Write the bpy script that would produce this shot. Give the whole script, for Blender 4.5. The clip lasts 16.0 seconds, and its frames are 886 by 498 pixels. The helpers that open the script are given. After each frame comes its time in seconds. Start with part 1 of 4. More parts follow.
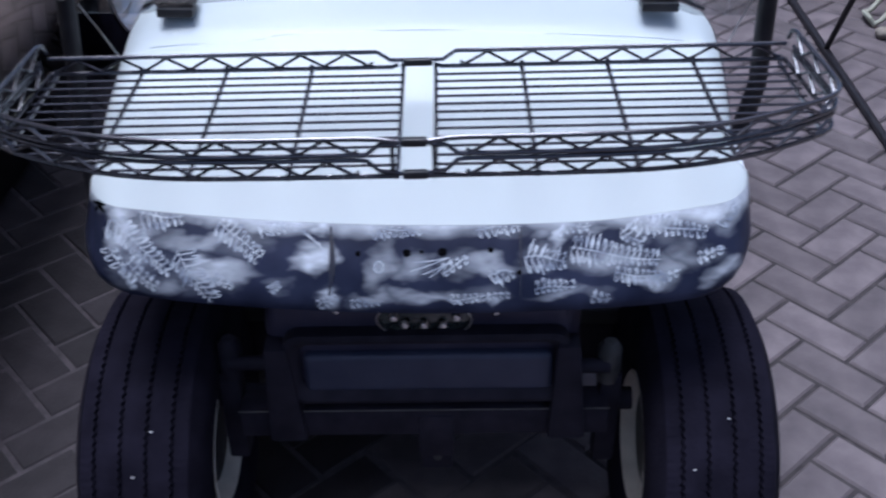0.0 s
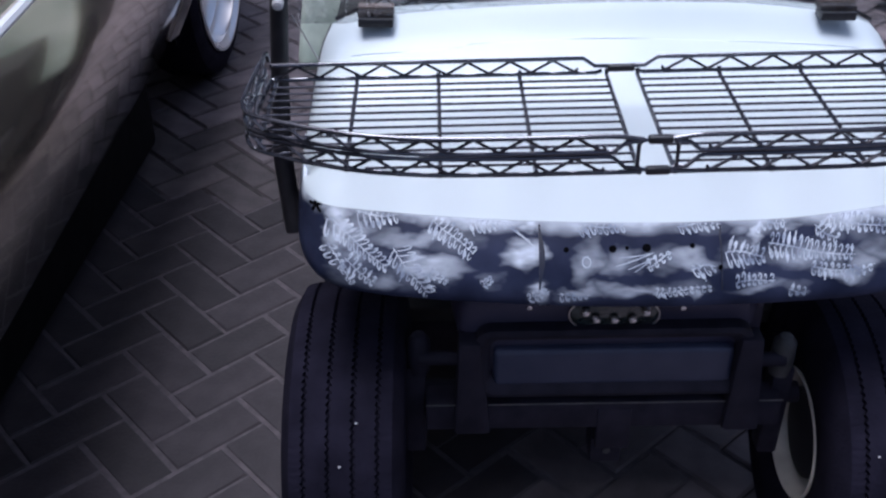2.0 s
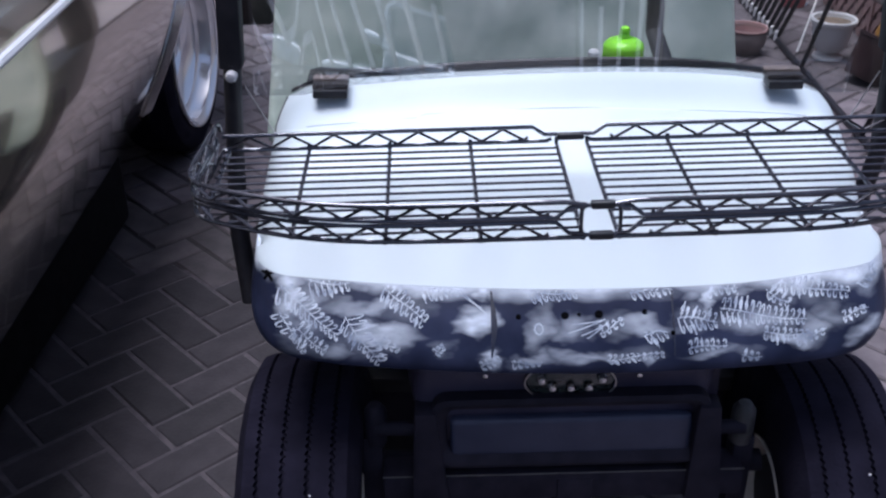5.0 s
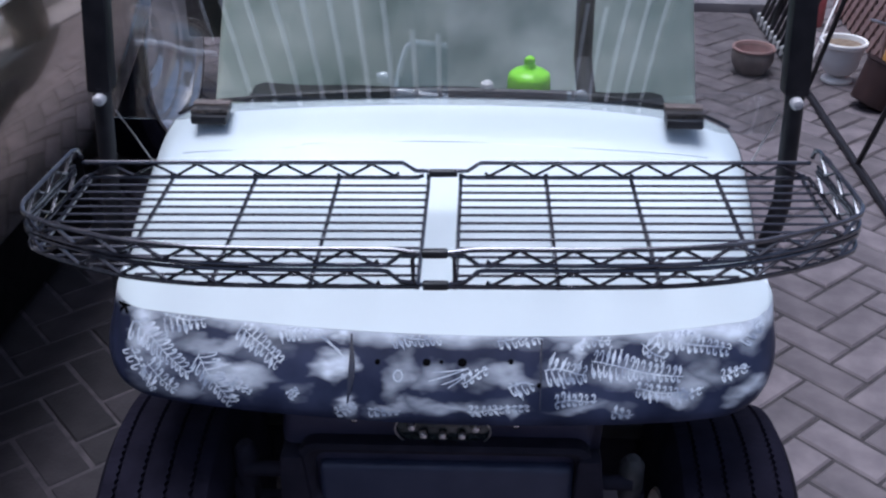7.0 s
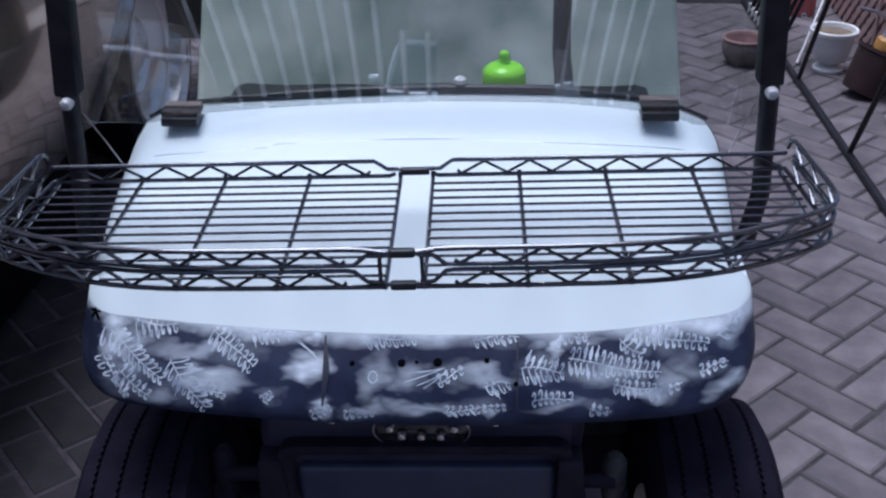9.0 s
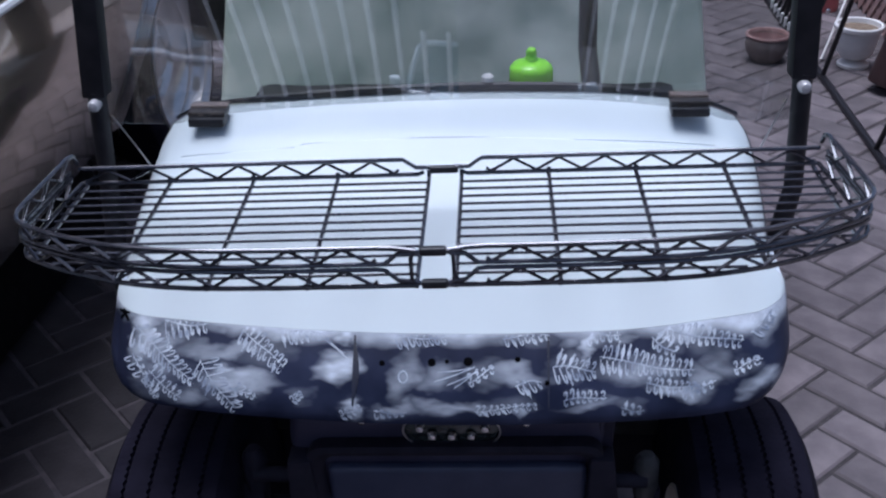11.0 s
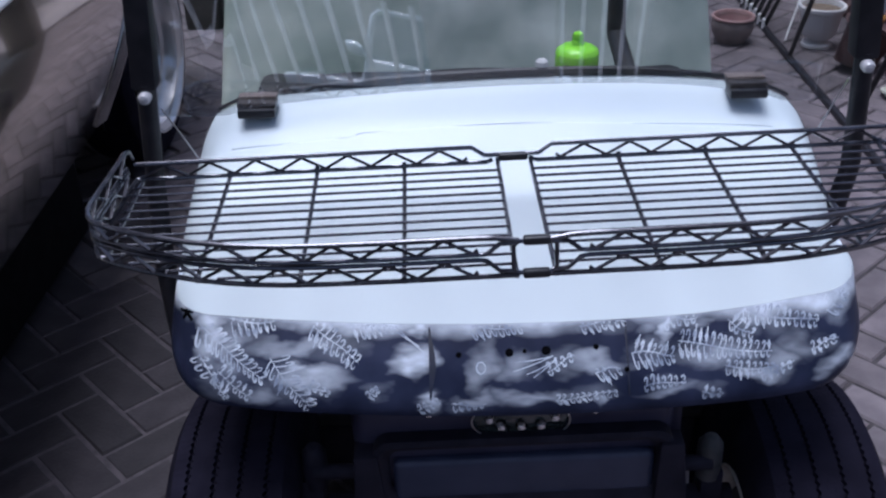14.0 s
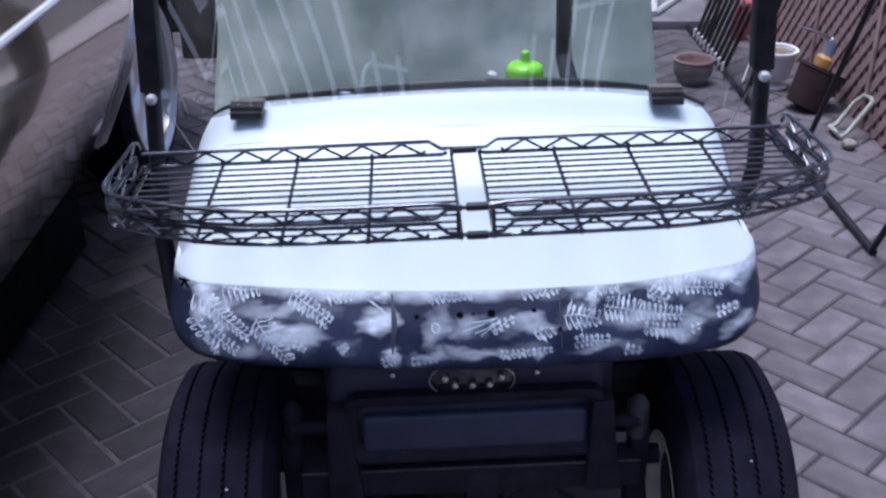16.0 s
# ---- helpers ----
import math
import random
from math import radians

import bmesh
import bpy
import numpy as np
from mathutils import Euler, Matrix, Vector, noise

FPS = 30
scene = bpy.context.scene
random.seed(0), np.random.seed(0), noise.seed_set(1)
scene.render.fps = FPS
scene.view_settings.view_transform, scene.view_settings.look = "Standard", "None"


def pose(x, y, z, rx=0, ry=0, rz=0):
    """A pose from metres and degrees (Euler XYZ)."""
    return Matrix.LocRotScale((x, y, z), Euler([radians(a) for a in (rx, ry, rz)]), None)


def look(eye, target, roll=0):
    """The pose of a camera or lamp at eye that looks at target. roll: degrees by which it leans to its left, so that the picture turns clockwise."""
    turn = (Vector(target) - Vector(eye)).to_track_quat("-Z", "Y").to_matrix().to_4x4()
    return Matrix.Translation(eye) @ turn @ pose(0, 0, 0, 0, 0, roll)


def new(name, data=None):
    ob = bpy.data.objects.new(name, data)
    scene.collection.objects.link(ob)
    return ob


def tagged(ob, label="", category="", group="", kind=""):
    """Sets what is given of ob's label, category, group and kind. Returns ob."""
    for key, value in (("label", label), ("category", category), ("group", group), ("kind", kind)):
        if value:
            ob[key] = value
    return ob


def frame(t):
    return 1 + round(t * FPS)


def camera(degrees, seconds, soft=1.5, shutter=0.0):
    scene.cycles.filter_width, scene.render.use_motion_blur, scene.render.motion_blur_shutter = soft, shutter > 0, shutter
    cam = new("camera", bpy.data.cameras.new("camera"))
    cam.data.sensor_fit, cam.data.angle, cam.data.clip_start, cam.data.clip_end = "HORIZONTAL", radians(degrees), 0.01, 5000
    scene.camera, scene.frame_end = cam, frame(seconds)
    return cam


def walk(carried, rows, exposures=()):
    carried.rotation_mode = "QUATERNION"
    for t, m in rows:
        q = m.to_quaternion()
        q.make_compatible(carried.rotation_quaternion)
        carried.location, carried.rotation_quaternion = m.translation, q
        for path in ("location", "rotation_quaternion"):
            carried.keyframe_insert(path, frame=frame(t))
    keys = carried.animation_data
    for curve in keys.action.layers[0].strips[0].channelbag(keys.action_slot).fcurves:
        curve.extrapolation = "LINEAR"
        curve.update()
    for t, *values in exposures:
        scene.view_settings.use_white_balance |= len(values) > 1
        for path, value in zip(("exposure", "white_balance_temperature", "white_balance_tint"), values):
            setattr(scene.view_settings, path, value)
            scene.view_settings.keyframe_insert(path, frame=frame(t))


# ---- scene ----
cam = camera(46.5, 16.0, soft=2.3, shutter=0.4)
PATH = [
    (0, (0.106, 0.22, 1.783), (0.019, 1.859, 0.641), 0.1),
    (0.5, (-0.109, 0.154, 1.797), (-0.154, 1.8, 0.662), 0.2),
    (1, (-0.213, 0.126, 1.794), (-0.283, 1.756, 0.637), -0.2),
    (1.5, (-0.249, 0.109, 1.79), (-0.319, 1.748, 0.646), 0.1),
    (2, (-0.241, 0.112, 1.793), (-0.318, 1.776, 0.686), 0.1),
    (2.5, (-0.235, 0.105, 1.795), (-0.314, 1.795, 0.729), -0.1),
    (3, (-0.218, 0.1, 1.793), (-0.306, 1.81, 0.758), -0.6),
    (5.5, (-0.138, 0.117, 1.78), (-0.199, 1.859, 0.8), -0.0),
    (6, (-0.052, 0.159, 1.795), (-0.147, 1.897, 0.81), 0.4),
    (6.5, (0.04, 0.196, 1.806), (-0.095, 1.932, 0.823), 1.0),
    (7, (0.123, 0.228, 1.796), (-0.035, 1.966, 0.819), 0.5),
    (7.5, (0.155, 0.242, 1.799), (0.006, 1.976, 0.814), 0.2),
    (8, (0.164, 0.245, 1.797), (0.019, 1.979, 0.811), -0.1),
    (8.5, (0.168, 0.248, 1.791), (0.014, 1.983, 0.808), -0.5),
    (11, (0.151, 0.257, 1.778), (-0.049, 1.99, 0.8), -1.8),
    (11.5, (0.128, 0.254, 1.772), (-0.091, 1.985, 0.794), -2.1),
    (12, (0.049, 0.258, 1.772), (-0.134, 1.988, 0.785), -1.5),
    (12.5, (-0.038, 0.273, 1.771), (-0.171, 2.0, 0.772), -0.9),
    (13, (-0.073, 0.274, 1.766), (-0.175, 2.003, 0.767), -1.0),
    (13.5, (-0.072, 0.277, 1.767), (-0.158, 2.004, 0.761), -1.3),
    (14, (-0.07, 0.268, 1.773), (-0.139, 1.997, 0.77), -1.3),
    (14.5, (-0.064, 0.254, 1.778), (-0.124, 1.994, 0.793), -1.2),
    (15, (-0.051, 0.22, 1.78), (-0.109, 1.983, 0.836), -0.7),
    (15.5, (-0.039, 0.127, 1.788), (-0.083, 1.913, 0.889), -0.3),
    (16, (-0.015, -0.036, 1.793), (-0.057, 1.742, 0.879), -0.6),
]
walk(cam, [(t, look(eye, target, roll)) for t, eye, target, roll in PATH], [(0.0, 0.64, 5350, 13), (1.5, 0.70, 5480, 15), (3.0, 0.80, 5500, 15), (6.0, 0.78, 5500, 14), (7.0, 0.68, 5400, 13), (8.0, 0.50, 5250, 12), (8.7, 0.46, 5250, 12), (11.0, 0.46, 5350, 13), (13.0, 0.48, 5350, 13.5), (14.5, 0.62, 5350, 15), (15.3, 0.80, 5300, 16), (16.0, 0.86, 5250, 16)])

# ---- light ----
world = bpy.data.worlds.new("sky")
scene.world = world
world.use_nodes = True
wn, wl = world.node_tree.nodes, world.node_tree.links
sky = wn.new("ShaderNodeTexSky")
sky.sky_type, sky.sun_disc = "NISHITA", False
sky.sun_elevation, sky.sun_rotation = radians(82), radians(283)
sky.dust_density = 6.0
wl.new(sky.outputs[0], wn["Background"].inputs[0])
wn["Background"].inputs[1].default_value = 0.082
sun = new("sun", bpy.data.lights.new("sun", "SUN"))
sun.data.energy, sun.data.angle, sun.data.color = 1.95, radians(34), (1.0, 0.97, 0.95)
sun.matrix_world = look((-0.9, 0.2, 7.0), (0, 0, 0))
tagged(sun, kind="structure")


# ---- materials ----
def mat(name, color, rough=0.5, metal=0.0, color2=None, scale=8.0, detail=6.0, bump=0.0, bump_scale=60.0, coat=0.0, spec=0.5, rand=0.0, rough2=None, island=False):
    m = bpy.data.materials.new(name)
    m.use_nodes = True
    n, l = m.node_tree.nodes, m.node_tree.links
    p = n["Principled BSDF"]
    p.inputs["Base Color"].default_value = (*color, 1)
    p.inputs["Roughness"].default_value = rough
    p.inputs["Metallic"].default_value = metal
    p.inputs["Coat Weight"].default_value = coat
    p.inputs["Coat Roughness"].default_value = 0.03
    p.inputs["Specular IOR Level"].default_value = spec
    tc = n.new("ShaderNodeTexCoord")
    out = None
    if color2:
        no = n.new("ShaderNodeTexNoise")
        no.inputs["Scale"].default_value, no.inputs["Detail"].default_value = scale, detail
        l.new(tc.outputs["Object"], no.inputs["Vector"])
        ra = n.new("ShaderNodeValToRGB")
        ra.color_ramp.elements[0].position, ra.color_ramp.elements[1].position = 0.35, 0.68
        ra.color_ramp.elements[0].color, ra.color_ramp.elements[1].color = (*color, 1), (*color2, 1)
        l.new(no.outputs["Fac"], ra.inputs["Fac"])
        out = ra.outputs["Color"]
        if rough2 is not None:
            mr = n.new("ShaderNodeMapRange")
            mr.inputs["To Min"].default_value, mr.inputs["To Max"].default_value = rough, rough2
            l.new(no.outputs["Fac"], mr.inputs["Value"])
            l.new(mr.outputs[0], p.inputs["Roughness"])
    if rand and out:
        src = n.new("ShaderNodeNewGeometry").outputs["Random Per Island"] if island else n.new("ShaderNodeObjectInfo").outputs["Random"]
        hs = n.new("ShaderNodeHueSaturation")
        mv = n.new("ShaderNodeMapRange")
        mv.inputs["To Min"].default_value, mv.inputs["To Max"].default_value = 1 - rand, 1 + rand
        l.new(src, mv.inputs["Value"])
        l.new(mv.outputs[0], hs.inputs["Value"])
        l.new(out, hs.inputs["Color"])
        out = hs.outputs["Color"]
    if out:
        l.new(out, p.inputs["Base Color"])
    if bump:
        nb = n.new("ShaderNodeTexNoise")
        nb.inputs["Scale"].default_value, nb.inputs["Detail"].default_value = bump_scale, 5
        l.new(tc.outputs["Object"], nb.inputs["Vector"])
        bp = n.new("ShaderNodeBump")
        bp.inputs["Strength"].default_value, bp.inputs["Distance"].default_value = bump, 0.004
        l.new(nb.outputs["Fac"], bp.inputs["Height"])
        l.new(bp.outputs[0], p.inputs["Normal"])
    return m


def clear_glass(name, tint=(0.98, 0.99, 0.985)):
    m = bpy.data.materials.new(name)
    m.use_nodes = True
    n, l = m.node_tree.nodes, m.node_tree.links
    n.remove(n["Principled BSDF"])
    tr, gl, mx, lw, pw, ma = (n.new(k) for k in ("ShaderNodeBsdfTransparent", "ShaderNodeBsdfGlossy", "ShaderNodeMixShader", "ShaderNodeLayerWeight", "ShaderNodeMath", "ShaderNodeMath"))
    tr.inputs[0].default_value = (*tint, 1)
    gl.inputs["Roughness"].default_value = 0.01
    # gloss of each face: strong head on, full at a grazing angle
    pw.operation, pw.inputs[1].default_value = "POWER", 5.0
    ma.operation, ma.inputs[1].default_value, ma.inputs[2].default_value = "MULTIPLY_ADD", 0.79, 0.21
    l.new(lw.outputs["Facing"], pw.inputs[0])
    l.new(pw.outputs[0], ma.inputs[0])
    l.new(ma.outputs[0], mx.inputs[0])
    l.new(tr.outputs[0], mx.inputs[1])
    l.new(gl.outputs[0], mx.inputs[2])
    l.new(mx.outputs[0], n["Material Output"].inputs[0])
    return m


M_WHITE = mat("white_gelcoat", (0.575, 0.635, 0.655), 0.45, color2=(0.615, 0.675, 0.695), scale=2.5, coat=0.14, spec=0.2)
M_BLACK_PLASTIC = mat("black_plastic", (0.012, 0.012, 0.014), 0.45, color2=(0.022, 0.022, 0.026), scale=30, bump=0.15, bump_scale=300)
M_PANEL = mat("grey_black_panel", (0.034, 0.040, 0.074), 0.45, color2=(0.050, 0.056, 0.096), scale=14, bump=0.1, bump_scale=250)
M_BLACK_STEEL = mat("black_painted_steel", (0.009, 0.009, 0.012), 0.35, color2=(0.019, 0.018, 0.022), scale=25, rough2=0.5, spec=0.25)
M_WIRE = mat("black_coated_wire", (0.034, 0.034, 0.045), 0.16, 0.55, color2=(0.07, 0.068, 0.084), scale=40, coat=0.8)
M_RUBBER = mat("tyre_rubber", (0.008, 0.0072, 0.014), 0.9, color2=(0.014, 0.0126, 0.023), scale=18, bump=0.4, bump_scale=120, spec=0.08)
M_FASCIA = mat("blue_black_fascia", (0.044, 0.040, 0.070), 0.42, color2=(0.064, 0.058, 0.094), scale=14, bump=0.12, bump_scale=250)
M_CHROME = mat("chrome", (0.75, 0.75, 0.77), 0.08, 1.0)
M_RIM = mat("polished_rim", (0.88, 0.87, 0.86), 0.12, 0.5, color2=(0.80, 0.79, 0.78), scale=9, coat=0.6)
M_STEEL = mat("zinc_steel", (0.6, 0.6, 0.62), 0.3, 1.0, color2=(0.45, 0.44, 0.44), scale=30)
M_CREAM = mat("cream_painted_rim", (0.66, 0.62, 0.54), 0.5, color2=(0.5, 0.46, 0.4), scale=15)
M_KNUCKLE = mat("dull_grey_casting", (0.05, 0.049, 0.048), 0.55, 0.2, color2=(0.11, 0.10, 0.098), scale=25)
M_GLASS = clear_glass("clear_screen")
M_CAR = mat("dark_olive_car_paint", (0.60, 0.51, 0.395), 0.13, 0.85, color2=(0.64, 0.545, 0.42), scale=2, coat=1.0)
M_CAR.node_tree.nodes["Principled BSDF"].inputs["Coat IOR"].default_value = 1.8
M_PAVER = mat("clay_paver", (0.084, 0.070, 0.077), 0.7, color2=(0.142, 0.119, 0.127), scale=9, bump=0.5, bump_scale=90, rand=0.22)
M_PAVER_FIELD = mat("clay_paver_field", (0.084, 0.070, 0.077), 0.7, color2=(0.142, 0.119, 0.127), scale=9, bump=0.5, bump_scale=90, rand=0.22, island=True)
# darker copies of the clay paver: shade beside the car put into the colour
M_PAVER_SHADE = mat("shaded_paver", (0.0165, 0.0132, 0.0163), 0.7, color2=(0.0315, 0.0255, 0.030), scale=11, bump=0.5, bump_scale=90, rand=0.25)
M_PAVER_SHADE_FIELD = mat("charcoal_paver_field", (0.0165, 0.0132, 0.0163), 0.7, color2=(0.0315, 0.0255, 0.030), scale=11, bump=0.5, bump_scale=90, rand=0.25, island=True)
M_PAVER_HALF_SHADE = mat("half_shaded_paver", (0.048, 0.040, 0.043), 0.68, color2=(0.092, 0.077, 0.080), scale=10, bump=0.5, bump_scale=90, rand=0.25)
M_PAVER_HALF_SHADE_FIELD = mat("half_shaded_paver_field", (0.048, 0.040, 0.043), 0.68, color2=(0.092, 0.077, 0.080), scale=10, bump=0.5, bump_scale=90, rand=0.25, island=True)
M_PALE_SAND = mat("pale_joint_sand", (0.060, 0.051, 0.058), 0.95, color2=(0.10, 0.086, 0.093), scale=30, bump=0.5, bump_scale=150)
M_SAND = mat("joint_sand", (0.026, 0.022, 0.024), 0.95, color2=(0.055, 0.047, 0.049), scale=30, bump=0.5, bump_scale=150)
M_TERRA = mat("weathered_terracotta", (0.13, 0.105, 0.10), 0.8, color2=(0.22, 0.175, 0.165), scale=12, bump=0.3)
M_TERRA_RED = mat("red_terracotta", (0.30, 0.175, 0.165), 0.8, color2=(0.38, 0.24, 0.225), scale=14, bump=0.3)
M_POTWHITE = mat("white_glazed_pot", (0.62, 0.61, 0.6), 0.45, color2=(0.75, 0.74, 0.73), scale=6, bump=0.1)
M_SOIL = mat("dry_soil", (0.12, 0.085, 0.06), 0.95, color2=(0.22, 0.17, 0.12), scale=40, bump=0.8, bump_scale=80)
M_LATTICE = mat("brown_lattice_wood", (0.30, 0.195, 0.18), 0.7, color2=(0.40, 0.27, 0.25), scale=20, bump=0.3)
# sage vinyl; its cloudy contrast paints in the haze mirrored by the screen
M_SEAT = mat("sage_vinyl_screen_haze", (0.34, 0.43, 0.36), 0.5, color2=(0.80, 0.88, 0.77), scale=6, bump=0.2, bump_scale=30)
M_LIME = mat("lime_green_plastic", (0.30, 0.84, 0.02), 0.25, color2=(0.36, 0.88, 0.04), scale=6)
M_WALL = mat("rendered_wall", (0.36, 0.33, 0.32), 0.9, color2=(0.45, 0.42, 0.40), scale=3, bump=0.3, bump_scale=40)


# ---- mesh helpers ----
def mesh_of(name, bm, material, smooth=True):
    me = bpy.data.meshes.new(name)
    bmesh.ops.recalc_face_normals(bm, faces=bm.faces)
    bm.to_mesh(me)
    bm.free()
    if smooth:
        me.polygons.foreach_set("use_smooth", [True] * len(me.polygons))
        me.set_sharp_from_angle(angle=radians(38))
    for m in material if isinstance(material, (list, tuple)) else (material,):
        me.materials.append(m)
    return me


def part(name, bm, material, parent, label=""):
    ob = new(name, mesh_of(name, bm, material))
    ob.parent = parent
    return tagged(ob, label)


def thing(name, label, category, group="", at=None, kind=""):
    ob = new(name)
    ob.empty_display_size = 0.1
    if at is not None:
        ob.matrix_world = at
    return tagged(ob, label, category, group, kind)


def box(bm, lo, hi, bevel=0.0, seg=2):
    g = bmesh.ops.create_cube(bm, size=1.0)["verts"]
    for v in g:
        v.co = Vector([lo[i] + (v.co[i] + 0.5) * (hi[i] - lo[i]) for i in range(3)])
    if bevel:
        es = list({e for v in g for e in v.link_edges})
        bmesh.ops.bevel(bm, geom=es, offset=bevel, segments=seg, affect="EDGES", profile=0.6)
    return bm


def boxm(lo, hi, bevel=0.0, seg=2):
    return box(bmesh.new(), lo, hi, bevel, seg)


def tube(bm, pts, r, sides=8, closed=False, caps=True):
    """A round bar along points."""
    pts = [Vector(p) for p in pts]
    n = len(pts)
    rings, up = [], None
    for i, p in enumerate(pts):
        if closed:
            d = pts[(i + 1) % n] - pts[i - 1]
        else:
            d = pts[min(i + 1, n - 1)] - pts[max(i - 1, 0)]
        d.normalize()
        if up is None:
            up = d.orthogonal().normalized()
        up = (up - d * up.dot(d)).normalized()
        side = d.cross(up)
        rr = r[i] if isinstance(r, (list, tuple)) else r
        rings.append([bm.verts.new(p + (up * math.cos(a) + side * math.sin(a)) * rr) for a in [2 * math.pi * k / sides for k in range(sides)]])
    for i in range(n if closed else n - 1):
        a, b = rings[i], rings[(i + 1) % n]
        for k in range(sides):
            bm.faces.new((a[k], a[(k + 1) % sides], b[(k + 1) % sides], b[k]))
    if caps and not closed:
        bm.faces.new(rings[0][::-1])
        bm.faces.new(rings[-1])
    return bm


def tubem(pts, r, sides=8, closed=False):
    return tube(bmesh.new(), pts, r, sides, closed)


def lathe(bm, prof, axis="z", steps=40, at=(0, 0, 0), caps=True):
    """Turn a profile of (radius, height) about an axis."""
    at = Vector(at)
    rings = []
    for r, h in prof:
        ring = []
        for k in range(steps):
            a = 2 * math.pi * k / steps
            c, s = r * math.cos(a), r * math.sin(a)
            ring.append(bm.verts.new(at + (Vector((c, s, h)) if axis == "z" else Vector((h, c, s)) if axis == "x" else Vector((c, h, s)))))
        rings.append(ring)
    for a, b in zip(rings, rings[1:]):
        for k in range(steps):
            bm.faces.new((a[k], a[(k + 1) % steps], b[(k + 1) % steps], b[k]))
    for ring in (rings[0], rings[-1]) if caps else ():
        bm.faces.new(ring)
    return bm


def sheet(bm, fn, us, vs, thick=0.0, flip=False):
    """A surface fn(u, v) -> place, with thickness along its normal."""
    g = [[Vector(fn(u, v)) for v in vs] for u in us]
    nu, nv = len(us), len(vs)

    def norm(i, j):
        a = g[min(i + 1, nu - 1)][j] - g[max(i - 1, 0)][j]
        b = g[i][min(j + 1, nv - 1)] - g[i][max(j - 1, 0)]
        w = a.cross(b)
        return w.normalized() if w.length > 1e-12 else Vector((0, 0, 1))
    top = [[bm.verts.new(g[i][j]) for j in range(nv)] for i in range(nu)]
    for i in range(nu - 1):
        for j in range(nv - 1):
            bm.faces.new((top[i][j], top[i + 1][j], top[i + 1][j + 1], top[i][j + 1]))
    if thick:
        k = -thick if not flip else thick
        bot = [[bm.verts.new(g[i][j] + norm(i, j) * k) for j in range(nv)] for i in range(nu)]
        for i in range(nu - 1):
            for j in range(nv - 1):
                bm.faces.new((bot[i][j], bot[i][j + 1], bot[i + 1][j + 1], bot[i + 1][j]))
        for i in range(nu - 1):
            bm.faces.new((top[i][0], bot[i][0], bot[i + 1][0], top[i + 1][0]))
            bm.faces.new((top[i][-1], top[i + 1][-1], bot[i + 1][-1], bot[i][-1]))
        for j in range(nv - 1):
            bm.faces.new((top[0][j], top[0][j + 1], bot[0][j + 1], bot[0][j]))
            bm.faces.new((top[-1][j], bot[-1][j], bot[-1][j + 1], top[-1][j + 1]))
    return bm


def smooth01(x):
    x = min(1, max(0, x))
    return x * x * (3 - 2 * x)


def lerp_table(tab, x):
    for (a, p), (b, q) in zip(tab, tab[1:]):
        if x <= b:
            k = max(0, (x - a) / (b - a))
            return p + (q - p) * k
    return tab[-1][1]


def smooth_table(tab, x):
    """Cubic through a table."""
    n = len(tab)
    for i in range(n - 1):
        if x <= tab[i + 1][0] or i == n - 2:
            (x1, p1), (x2, p2) = tab[i], tab[i + 1]
            x0, p0 = tab[max(i - 1, 0)]
            x3, p3 = tab[min(i + 2, n - 1)]
            h = x2 - x1
            m1, m2 = (p2 - p0) / (x2 - x0), (p3 - p1) / (x3 - x1)
            k = min(1.2, max(0, (x - x1) / h))
            return (2 * k ** 3 - 3 * k * k + 1) * p1 + (k ** 3 - 2 * k * k + k) * h * m1 + (3 * k * k - 2 * k ** 3) * p2 + (k ** 3 - k * k) * h * m2


def span(a, b, n):
    return [a + (b - a) * i / (n - 1) for i in range(n)]


# ---- ground ----
bm = bmesh.new()
bmesh.ops.create_grid(bm, x_segments=2, y_segments=2, size=300)
ground = new("ground", mesh_of("ground", bm, M_SAND, smooth=False))
ground.location.z = -0.0065
bedding = new("bedding_strip", mesh_of("bedding_strip", boxm((-3.6, -3.0, -0.03), (0.35, 3.1, -0.0035)), M_PALE_SAND, smooth=False))
tagged(bedding, "pale sand swept into the joints of the dark bricks", "sand", kind="structure")
tagged(ground, "dark sandy bedding under the brick paving", "ground", kind="structure")

# ---- golf cart ----
CART = pose(-0.01, 1.60, 0, 0, 0, 2.5)
cart = thing("golf_cart", "white golf cart with dark airbrushed fern nose and black tyres", "golf cart", at=CART)

NOSE_W, NOSE_R = 0.545, 0.070     # half width of the nose and the radius of its corners


def half_width(s):
    """Half width of the hood along its slope, 0 at the nose edge and 1 at the screen."""
    return lerp_table([(0, 0.505), (0.03, 0.522), (0.08, 0.533), (0.2, 0.535), (0.6, 0.535), (0.8, 0.533), (0.9, 0.529), (0.96, 0.522), (1.0, 0.512)], s)


def hood_rear(x):
    """Height of the hood's rear edge across the cart, which leans a little."""
    return smooth_table([(-0.56, 1.035), (-0.512, 1.064), (-0.46, 1.090), (-0.40, 1.103), (-0.27, 1.116), (-0.14, 1.125), (0.02, 1.131), (0.16, 1.131), (0.26, 1.127), (0.37, 1.115), (0.45, 1.097), (0.517, 1.066), (0.56, 1.04)], x)


